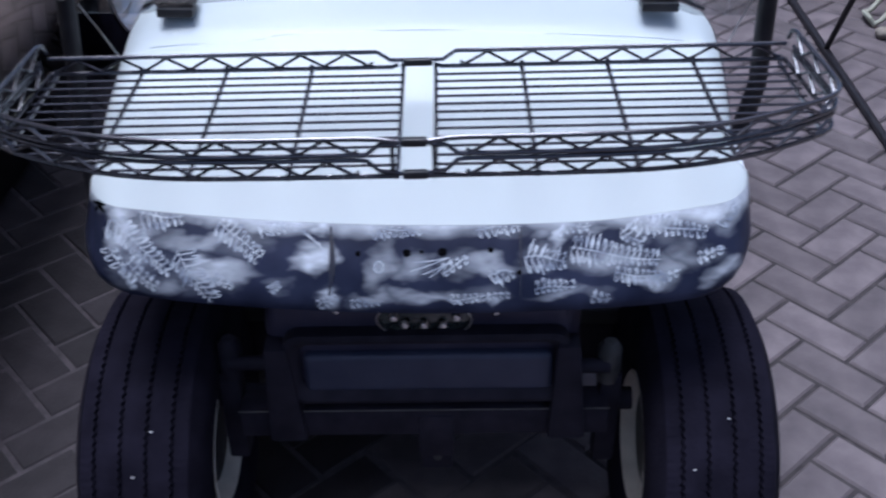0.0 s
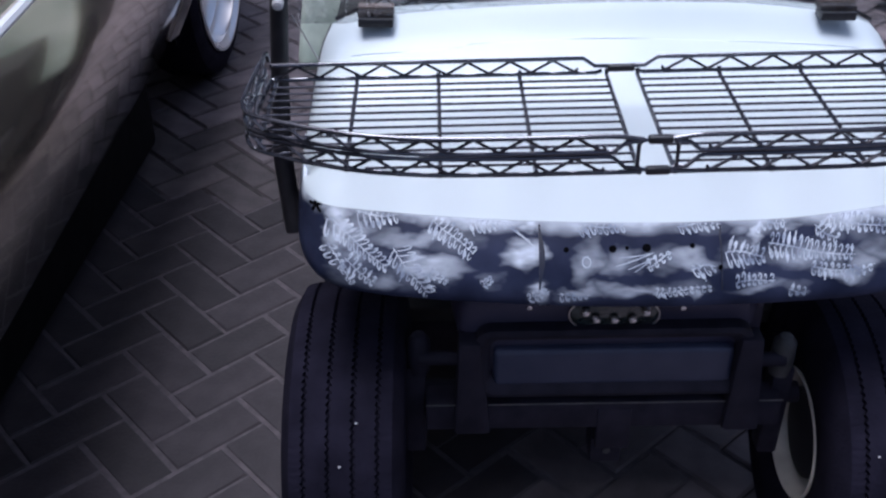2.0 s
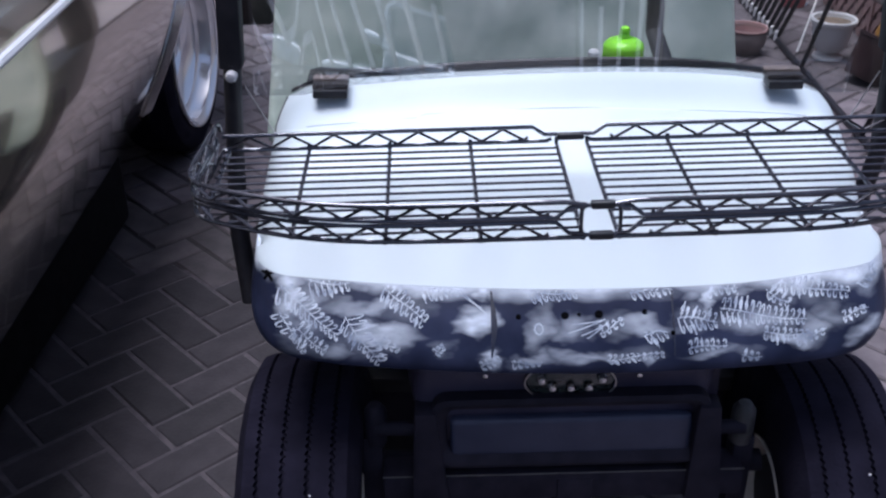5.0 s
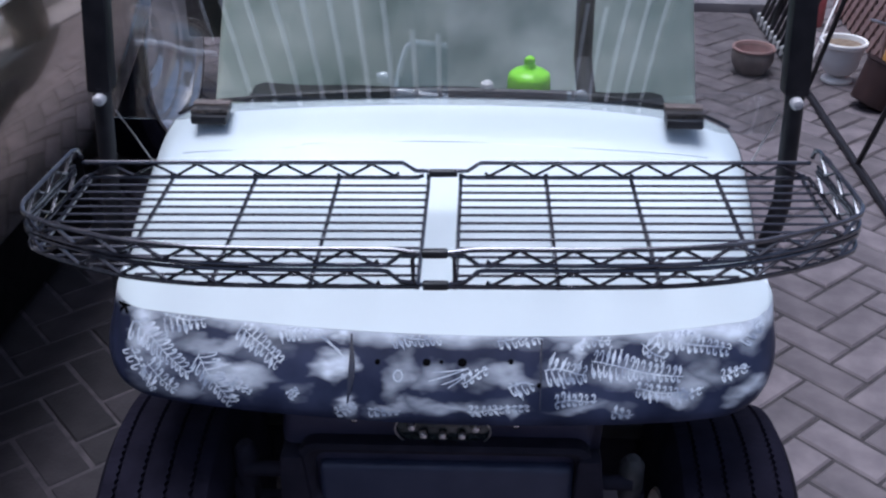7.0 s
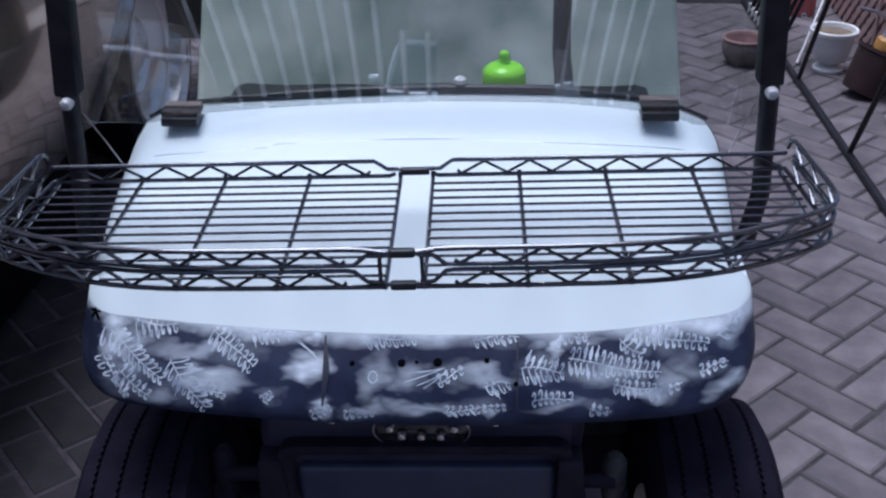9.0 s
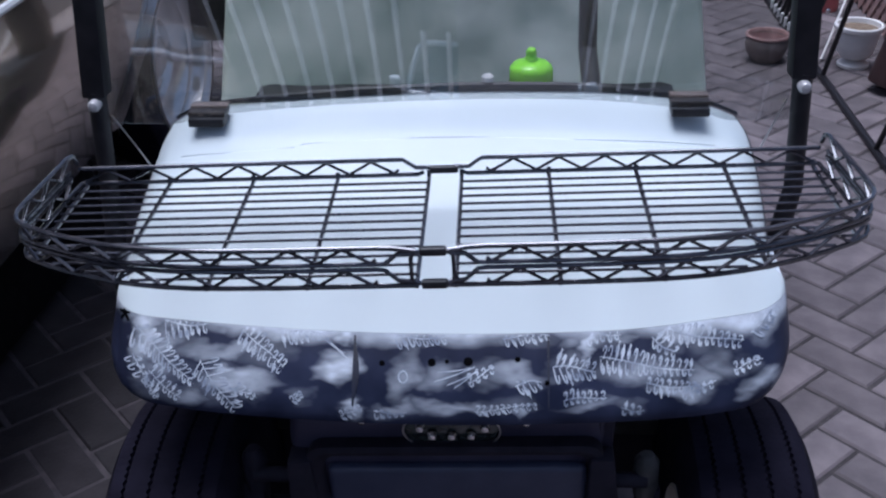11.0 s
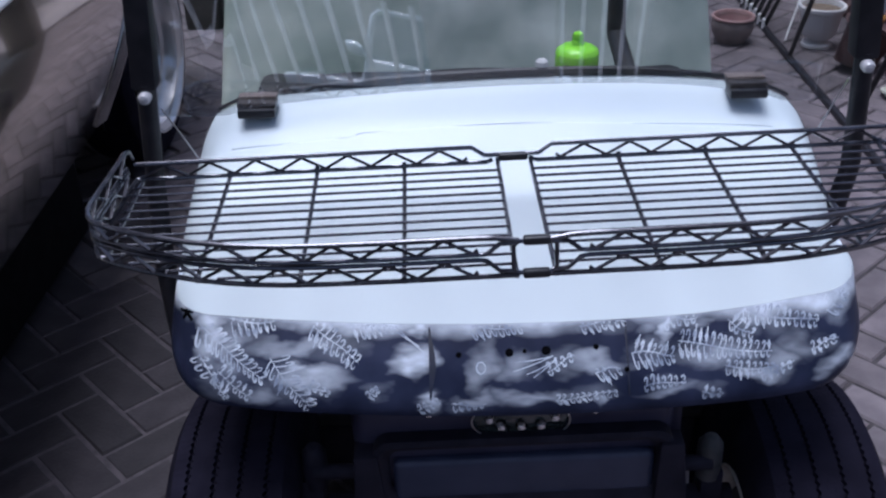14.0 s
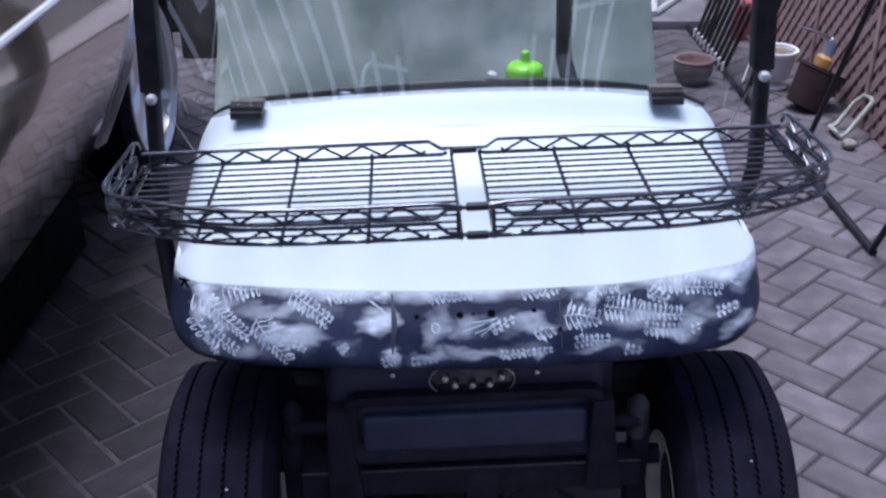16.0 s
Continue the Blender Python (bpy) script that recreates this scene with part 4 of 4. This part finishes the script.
part("top_rail", tubem([(1.505, 2.8, 1.0), (1.42, 6.0, 1.0)], 0.016), M_BLACK_STEEL, rail)

bowl = thing("flower_pot", "empty round grey terracotta flower pot with a red rim", "flower pot", at=pose(1.235, 5.46, 0))
bowl.scale = (0.93, 0.93, 0.97)
part("body", lathe(bmesh.new(), [(0.0, 0.0), (0.070, 0.0), (0.080, 0.008), (0.106, 0.05), (0.116, 0.085), (0.112, 0.118), (0.104, 0.128), (0.096, 0.125), (0.1, 0.08), (0.07, 0.02), (0.0, 0.016)], "z", 40), M_TERRA, bowl)
part("rim", lathe(bmesh.new(), [(0.099, 0.124), (0.112, 0.126), (0.117, 0.136), (0.112, 0.144), (0.104, 0.142), (0.096, 0.12), (0.097, 0.09), (0.066, 0.03), (0.0, 0.026)], "z", 40, caps=False), M_TERRA_RED, bowl, "reddish rim and inside")
pot = thing("pedestal_planter", "white footed planter with dry soil", "planter", at=pose(1.65, 5.38, 0))
part("bowl", lathe(bmesh.new(), [(0.035, 0.055), (0.075, 0.065), (0.098, 0.10), (0.110, 0.18), (0.118, 0.245), (0.132, 0.258), (0.134, 0.282), (0.128, 0.29), (0.116, 0.286), (0.110, 0.25)], "z", 40), M_POTWHITE, pot)
pot.scale = (0.88, 0.88, 0.74)
part("foot", lathe(bmesh.new(), [(0.085, 0.0), (0.088, 0.006), (0.086, 0.022), (0.05, 0.034), (0.036, 0.045), (0.036, 0.06)], "z", 36), M_POTWHITE, pot)
part("soil", lathe(bmesh.new(), [(0.0, 0.235), (0.108, 0.24), (0.112, 0.255), (0.05, 0.262), (0.0, 0.268)], "z", 30), M_SOIL, pot)
for k, y in enumerate(span(5.62, 6.32, 9)):
    x = 1.505 - 0.0266 * (y - 3.4)
    part("slat", tubem([(x, y, 0.03), (x + 0.05, y - 0.24, 0.42)], 0.012), M_BLACK_STEEL, rail)
    part("slat_tip", lathe(bmesh.new(), [(0.0, 0.0), (0.016, 0.002), (0.016, 0.055), (0.0, 0.06)], "z", 10, (x - 0.004, y, 0.01)), M_POTWHITE, rail)
# lattice screen
lat = thing("lattice_screen", "low brown crossed-lath wooden lattice screen beside the pots", "lattice screen")
LX, LY0, LY1, LH = 1.93, 4.2, 6.6, 0.62
for k in range(-6, 28):
    for sg in (-1, 1):
        y0 = LY0 + k * 0.105
        a, b = (y0, 0.0), (y0 + sg * LH, LH)
        pts = []
        for f in span(0, 1, 30):
            y, z = a[0] + (b[0] - a[0]) * f, LH * f
            if LY0 <= y <= LY1:
                pts.append((y, z))
        if len(pts) < 3:
            continue
        (ya, za), (yb, zb) = pts[0], pts[-1]
        d = Vector((0, yb - ya, zb - za)).normalized()
        nrm = Vector((0, -d.z, d.y)) * 0.0215
        b2 = bmesh.new()
        q = [Vector((LX + sg * 0.004, ya, za)), Vector((LX + sg * 0.004, yb, zb))]
        vs = [b2.verts.new(p + o + t) for p in q for o in (nrm, -nrm) for t in (Vector((-0.0035, 0, 0)), Vector((0.0035, 0, 0)))]
        bmesh.ops.convex_hull(b2, input=vs)
        part("lath", b2, M_LATTICE, lat)
part("backing", boxm((LX + 0.03, LY0, 0.0), (LX + 0.045, LY1, LH), 0.002), mat("dark_backing_board", (0.035, 0.024, 0.024), 0.8, color2=(0.06, 0.042, 0.04), scale=15), lat)
for y in (LY0, 4.75, 5.6, LY1):
    part("batten", boxm((LX - 0.02, y - 0.018, 0.0), (LX - 0.009, y + 0.018, LH + 0.02), 0.003), M_LATTICE, lat)
part("top_batten", boxm((LX - 0.02, LY0, LH), (LX + 0.02, LY1, LH + 0.025), 0.003), M_LATTICE, lat)
# tub with a sprayer
tub = thing("plastic_tub", "dark maroon plastic tub tipped against the lattice", "tub", at=pose(1.71, 5.02, 0.015, -8, 24, 0))
part("shell", lathe(bmesh.new(), [(0.085, 0.0), (0.092, 0.005), (0.115, 0.19), (0.122, 0.195), (0.122, 0.21), (0.112, 0.21), (0.088, 0.02), (0.0, 0.02)], "z", 32), mat("maroon_plastic", (0.022, 0.009, 0.009), 0.5, color2=(0.036, 0.016, 0.015), scale=12), tub)
gun = thing("hose_sprayer", "grey hose spray gun with an orange collar in the tub", "spray gun", at=pose(1.765, 4.98, 0.262, 0, 20, 0))
part("collar", lathe(bmesh.new(), [(0.0, -0.03), (0.035, -0.03), (0.042, -0.01), (0.042, 0.02), (0.03, 0.035), (0.0, 0.035)], "z", 20), mat("orange_plastic", (0.55, 0.27, 0.06), 0.4, color2=(0.65, 0.36, 0.1), scale=20), gun)
part("body", tubem([(0, 0, 0.03), (-0.005, 0, 0.08), (-0.03, -0.01, 0.115)], [0.027, 0.026, 0.019], 12), mat("grey_blue_plastic", (0.3, 0.34, 0.42), 0.4, color2=(0.4, 0.44, 0.5), scale=20), gun)
part("nozzle", tubem([(-0.03, -0.01, 0.115), (-0.12, -0.02, 0.125), (-0.20, -0.03, 0.120)], [0.014, 0.009, 0.006], 10), M_STEEL, gun)
# pale bent tube frame
frm = thing("folding_stool", "pale green bent tube folding stool frame lying down", "stool")
M_PALE = mat("pale_green_paint", (0.26, 0.27, 0.22), 0.5, color2=(0.36, 0.37, 0.30), scale=20)
loop = [(1.747, 4.590, 0.03), (1.762, 4.580, 0.016), (1.792, 4.590, 0.03), (1.872, 4.620, 0.13), (1.907, 4.640, 0.165), (1.917, 4.690, 0.17), (1.907, 4.740, 0.165), (1.872, 4.760, 0.13), (1.792, 4.730, 0.03), (1.762, 4.710, 0.016), (1.747, 4.690, 0.03)]
part("tube_loop", tubem(loop, 0.012, 10, closed=True), M_PALE, frm)
part("foot_cap", lathe(bmesh.new(), [(0.0, -0.012), (0.016, -0.012), (0.016, 0.012), (0.0, 0.012)], "y", 14, (1.757, 4.64, 0.017)), M_BLACK_PLASTIC, frm)
b = bmesh.new()
bmesh.ops.create_icosphere(b, subdivisions=3, radius=0.034)
for v in b.verts:
    v.co *= 1 + 0.09 * math.sin(60 * v.co.x + 1) * math.cos(70 * v.co.y) + 0.05 * math.sin(90 * v.co.z)
    v.co.z *= 0.72
stone = new("stone", mesh_of("stone", b, mat("pale_stone", (0.20, 0.18, 0.15), 0.85, color2=(0.30, 0.275, 0.24), scale=30, bump=0.4, bump_scale=90)))
stone.location = (1.765, 4.47, 0.022)
tagged(stone, "rounded pale stone lying on the paving by the stool", "stone")
rod = new("leaning_pole", mesh_of("leaning_pole", tubem([(1.511, 5.45, 0.006), (1.905, 6.17, 0.62)], 0.0055, 10), M_POTWHITE))
tagged(rod, "thin white pole leaning on the lattice screen", "pole")
step = new("back_step", mesh_of("back_step", boxm((-3.6, 6.55, -0.02), (1.62, 8.95, 0.055), 0.012, 2), mat("worn_concrete", (0.17, 0.155, 0.17), 0.85, color2=(0.26, 0.24, 0.25), scale=5, bump=0.4, bump_scale=60)))
tagged(step, "low worn concrete step across the back of the yard", "step", kind="structure")
board = new("white_board", mesh_of("white_board", boxm((1.92, 6.98, 0.0), (2.40, 7.0, 0.75), 0.004), M_POTWHITE))
tagged(board, "plain white board standing behind the railing", "board")
for x, y, z in ((1.47, 5.86, 0.25), (1.47, 5.50, 0.42), (1.47, 5.30, 0.30)):
    part("finial", lathe(bmesh.new(), [(0.0, -0.012), (0.009, -0.009), (0.012, 0.0), (0.009, 0.009), (0.0, 0.012)], "z", 14, (x, y, z), caps=False), M_CHROME, rail)
# white trestle at the back
tre = thing("white_trestle", "white painted trestle frame on the far paving", "trestle")
for a, b in (((1.22, 6.66, 0.077), (1.56, 7.3, 0.077)), ((1.22, 6.66, 0.077), (1.30, 7.4, 0.50)), ((1.56, 7.3, 0.077), (1.30, 7.4, 0.50))):
    part("bar", tubem([a, b], 0.022, 8), M_POTWHITE, tre)
can = new("red_can", mesh_of("red_can", lathe(bmesh.new(), [(0.0, 0), (0.07, 0), (0.075, 0.02), (0.075, 0.2), (0.06, 0.23), (0.0, 0.235)], "z", 24), mat("faded_red_plastic", (0.35, 0.08, 0.09), 0.45, color2=(0.45, 0.14, 0.14), scale=10)))
can.location = (1.72, 6.35, 0)
tagged(can, "faded red plastic can standing behind the railing", "can")
# small things on the dashboard
cup = thing("lime_bottle", "lime green plastic bottle top on the dashboard", "bottle", at=CART @ pose(0.146, 0.505, 1.088))
part("dome", lathe(bmesh.new(), [(0.0, 0), (0.039, 0.0), (0.041, 0.003), (0.041, 0.036), (0.0385, 0.042), (0.031, 0.048), (0.016, 0.053), (0.0, 0.054)], "z", 28), M_LIME, cup)
part("flask", lathe(bmesh.new(), [(0.0, -0.0155), (0.036, -0.0155), (0.0375, -0.012), (0.0375, 0.002), (0.0, 0.002)], "z", 28), mat("pale_lime_plastic", (0.5, 0.55, 0.25), 0.35, color2=(0.56, 0.6, 0.3), scale=10), cup)
part("spout", lathe(bmesh.new(), [(0.0, 0.056), (0.0125, 0.056), (0.0095, 0.062), (0.0110, 0.068), (0.0085, 0.074), (0.004, 0.0765), (0.0, 0.077)], "z", 18), M_LIME, cup)
knob = new("loose_button", mesh_of("loose_button", lathe(bmesh.new(), [(0.0, 0), (0.011, 0), (0.011, 0.008), (0.006, 0.012), (0.0, 0.012)], "z", 16), M_POTWHITE))
knob.matrix_world = CART @ pose(0.067, 0.379, 1.147)
tagged(knob, "small white button lying on the black screen seal", "button")

# ---- courtyard walls, and the gate and street car seen mirrored in the screen ----
wall_back = new("wall_back", mesh_of("wall_back", boxm((-3.9, 9.0, -0.01), (5.2, 9.2, 2.2)), M_WALL, smooth=False))
tagged(wall_back, "plain rendered courtyard wall", "wall", kind="structure")
wall_left = new("wall_left", mesh_of("wall_left", boxm((-3.9, -3.4, -0.01), (-3.7, 9.0, 2.3)), M_WALL, smooth=False))
tagged(wall_left, "plain rendered house wall", "wall", kind="structure")
# unseen slab added to keep sky light off the car and left paving
shade_roof = new("added_shade_roof", mesh_of("added_shade_roof", boxm((-3.9, -0.6, 2.30), (-1.30, 2.9, 2.40), 0.01), M_WALL, smooth=False))
tagged(shade_roof, "unseen roof over the parked car, added to shade the left side", "roof", kind="structure")
wall_street = new("wall_street", mesh_of("wall_street", boxm((-12.0, -14.2, -0.01), (14.0, -14.0, 3.4)), mat("shaded_street_wall", (0.02, 0.03, 0.02), 0.9, color2=(0.50, 0.455, 0.37), scale=0.55, bump=0.3), smooth=False))
tagged(wall_street, "weathered wall across the street behind the gate", "wall", kind="structure")
# out of view; its cream colour serves as a reflector for the car's flank
wall_right = new("wall_right", mesh_of("wall_right", boxm((5.0, -3.3, -0.01), (5.2, 9.0, 2.2)), mat("cream_reflector_paint", (0.60, 0.53, 0.43), 0.9, color2=(0.68, 0.61, 0.50), scale=2, bump=0.3, bump_scale=40), smooth=False))
tagged(wall_right, "unseen boundary wall, pale to brighten the parked car's reflections", "wall", kind="structure")
M_GATE = mat("white_gate_paint", (0.90, 0.90, 0.89), 0.35, color2=(0.86, 0.86, 0.85), scale=20)
gate = thing("picket_gate", "white painted steel picket gate in the gateway", "gate")
GY = -4.6
pier = new("gate_pier", mesh_of("gate_pier", boxm((-0.08, GY - 0.1, -0.012), (1.08, GY + 0.1, 2.3), 0.01), M_WALL, smooth=False))
tagged(pier, "plain rendered pier between the gate leaves", "pier", kind="structure")
# walls added beside the gate, dark so the screen mirrors little there
M_GATE_WALL = mat("dark_reflection_wall", (0.035, 0.032, 0.03), 0.9, color2=(0.075, 0.068, 0.06), scale=2, bump=0.3, bump_scale=40)
for name, x0, x1 in (("wall_gate_left", -3.7, -2.50), ("wall_gate_right", 2.0, 5.0)):
    w = new(name, mesh_of(name, boxm((x0, GY - 0.1, -0.012), (x1, GY + 0.1, 2.3), 0.01), M_GATE_WALL, smooth=False))
    tagged(w, "dark wall beside the picket gate, added to dim the screen's reflection", "wall", kind="structure")
for k in range(11):
    part("picket", tubem([(-0.16 - 0.225 * k, GY, -0.005), (-0.16 - 0.225 * k, GY, 1.52 if k < 2 else 2.12)], 0.024, 8), M_GATE, gate)
for k, top in enumerate((1.73, 1.68, 2.12, 2.12, 2.12)):
    part("picket", tubem([(1.16 + 0.19 * k, GY, -0.005), (1.16 + 0.19 * k, GY, top)], 0.022, 8), M_GATE, gate)
for x0, x1, z in ((-2.46, -0.56, 2.08), (1.50, 1.95, 1.90), (1.46, 1.95, 2.11)):
    part("gate_rail", boxm((x0, GY - 0.02, z - 0.02), (x1, GY + 0.02, z + 0.02), 0.004), M_GATE, gate)
street = thing("street_car", "pale blue saloon car standing in the street", "car", at=pose(-0.15, -8.0, 0))
M_PALEBLUE = mat("pale_blue_car_paint", (0.66, 0.73, 0.79), 0.25, color2=(0.70, 0.76, 0.81), scale=3, coat=0.8)
M_STREET_GLASS = mat("pale_car_glass", (0.16, 0.20, 0.23), 0.06, color2=(0.20, 0.24, 0.27), scale=2, coat=1.0)


def prism(profile, y0, y1, bevel):
    """A side profile of (x, z) carried across the car."""
    b = bmesh.new()
    f = b.faces.new([b.verts.new((x, y0, z)) for x, z in profile])
    up = bmesh.ops.extrude_face_region(b, geom=[f])["geom"]
    bmesh.ops.translate(b, vec=(0, y1 - y0, 0), verts=[v for v in up if isinstance(v, bmesh.types.BMVert)])
    if bevel:
        bmesh.ops.bevel(b, geom=list(b.edges), offset=bevel, segments=3, affect="EDGES", profile=0.6)
    return b


part("body", prism([(-1.78, 0.34), (-1.84, 0.52), (-1.72, 0.58), (-1.15, 0.68), (-0.84, 0.72), (-0.70, 0.99), (2.0, 1.0), (2.15, 0.8), (2.15, 0.36)], -1.66, 0.0, 0.05), M_PALEBLUE, street)
part("roof", prism([(-0.47, 1.50), (-0.36, 1.565), (1.0, 1.575), (1.35, 1.53), (1.0, 1.515), (-0.2, 1.51)], -1.50, -0.14, 0.012), M_PALEBLUE, street)
part("side_window", prism([(-0.64, 0.98), (-0.45, 1.50), (1.1, 1.51), (1.5, 0.98)], -0.145, -0.12, 0.0), M_STREET_GLASS, street)
part("side_window", prism([(-0.64, 0.98), (-0.45, 1.50), (1.1, 1.51), (1.5, 0.98)], -1.54, -1.515, 0.0), M_STREET_GLASS, street)
part("front_screen", sheet(bmesh.new(), lambda k, y: (-0.76 + 0.28 * k, y, 0.965 + 0.55 * k), span(0, 1, 4), span(-1.52, -0.14, 6), 0.012), M_STREET_GLASS, street)
for y in (-0.11, -1.55):
    part("door_pillar", tubem([(-0.68, y, 0.965), (-0.60, y - 0.01, 1.22), (-0.49, y - 0.02, 1.46), (-0.38, y - 0.03, 1.545)], 0.030, 8), M_PALEBLUE, street)
    part("belt_trim", tubem([(-0.70, y + 0.02, 0.985), (1.6, y + 0.02, 0.99)], 0.016, 8), M_PALEBLUE, street)
mirror = part("door_mirror", lathe(bmesh.new(), [(0.0, -0.10), (0.05, -0.09), (0.075, -0.03), (0.075, 0.04), (0.05, 0.09), (0.0, 0.10)], "x", 20, (-0.80, 0.10, 1.07)), M_PALEBLUE, street)
part("mirror_arm", tubem([(-0.80, 0.08, 1.04), (-0.66, -0.05, 0.99)], 0.022, 8), M_PALEBLUE, mirror)
for x in (-1.28, 1.35):
    for y in (-1.54, -0.12):
        w = new("wheel")
        w.parent, w.location = street, (x, y, 0.31)
        part("tyre", lathe(bmesh.new(), [(0.2, -0.09), (0.28, -0.1), (0.31, -0.07), (0.31, 0.07), (0.28, 0.1), (0.2, 0.09)], "y", 28), M_RUBBER, w)
        part("rim", lathe(bmesh.new(), [(0.0, -0.095), (0.19, -0.092), (0.2, -0.07), (0.2, 0.07), (0.19, 0.092), (0.0, 0.095)], "y", 28), M_STEEL, w)

# ---- paving ----
PW, PTH = 0.125, radians(45)
PO = Vector((1.140, 2.943))
pu, pv = Vector((math.cos(PTH), math.sin(PTH))), Vector((-math.sin(PTH), math.cos(PTH)))
prng = random.Random(5)


def paver_bm(bm, c, ang, lift, tilt, g=0.0055):
    hx, hy = PW - g, PW / 2 - g
    top, ch = 0.0, 0.006
    vs = []
    for z, k in ((-0.03, 0.0), (top - ch, 0.0), (top, ch)):
        for sx, sy in ((-1, -1), (1, -1), (1, 1), (-1, 1)):
            p = Vector((sx * (hx - k), sy * (hy - k)))
            q = Vector((p.x * math.cos(ang) - p.y * math.sin(ang), p.x * math.sin(ang) + p.y * math.cos(ang)))
            vs.append(bm.verts.new((c.x + q.x, c.y + q.y, z + lift + tilt[0] * q.x + tilt[1] * q.y)))
    for r in (0, 4):
        for k in range(4):
            bm.faces.new((vs[r + k], vs[r + (k + 1) % 4], vs[r + 4 + (k + 1) % 4], vs[r + 4 + k]))
    bm.faces.new(vs[8:12])


pav = thing("paving", "herringbone clay brick paving, grey and reddish brown", "paving", kind="structure")
field_bm = bmesh.new()
near = []
for i in range(-75, 76):
    for j in range(-75, 76):
        d = (i - j) % 4
        if d not in (0, 3):
            continue
        if d == 0:
            cu, cv, ang = (i + 1) * PW, (j + 0.5) * PW, PTH
        else:
            cu, cv, ang = (i + 0.5) * PW, (j + 1) * PW, PTH + math.pi / 2
        c = PO + pu * cu + pv * cv
        drift = smooth01((0.9 - c.x) / 2.0)     # the courses wander a little across the yard
        c += Vector((0.03, -0.058)) * drift
        if -3.55 < c.x < 4.85 and -3.2 < c.y < 8.85:
            near.append((c, ang))
near.sort(key=lambda q: min(abs(q[0].x - 1.15), abs(q[0].x + 1.0)) + 0.6 * abs(q[0].y - 2.9))
shared = {}
dark_bm, mid_bm = bmesh.new(), bmesh.new()
for k, (c, ang) in enumerate(near):
    lift, tilt = prng.uniform(-0.002, 0.002), (prng.uniform(-0.008, 0.008), prng.uniform(-0.008, 0.008))
    # tone by place paints the shade: 0 full, 1 half, 2 lit bricks
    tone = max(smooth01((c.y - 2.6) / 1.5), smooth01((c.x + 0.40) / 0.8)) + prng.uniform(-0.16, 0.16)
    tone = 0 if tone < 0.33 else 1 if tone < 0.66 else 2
    if k < 300:
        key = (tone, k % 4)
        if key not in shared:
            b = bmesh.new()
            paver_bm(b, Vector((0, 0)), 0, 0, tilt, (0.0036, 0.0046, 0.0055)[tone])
            shared[key] = mesh_of("paver", b, (M_PAVER_SHADE, M_PAVER_HALF_SHADE, M_PAVER)[tone], smooth=False)
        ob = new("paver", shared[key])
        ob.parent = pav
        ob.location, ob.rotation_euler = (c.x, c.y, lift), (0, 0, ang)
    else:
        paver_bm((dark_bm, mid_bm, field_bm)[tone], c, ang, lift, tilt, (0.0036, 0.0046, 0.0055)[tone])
tagged(part("charcoal_paver_field", dark_bm, M_PAVER_SHADE_FIELD, pav, "clay bricks darkened for the shade beside the parked car"), kind="stuff")
tagged(part("grey_paver_field", mid_bm, M_PAVER_HALF_SHADE_FIELD, pav, "clay bricks half darkened along the edge of the shade"), kind="stuff")
tagged(part("paver_field", field_bm, M_PAVER_FIELD, pav), kind="stuff")
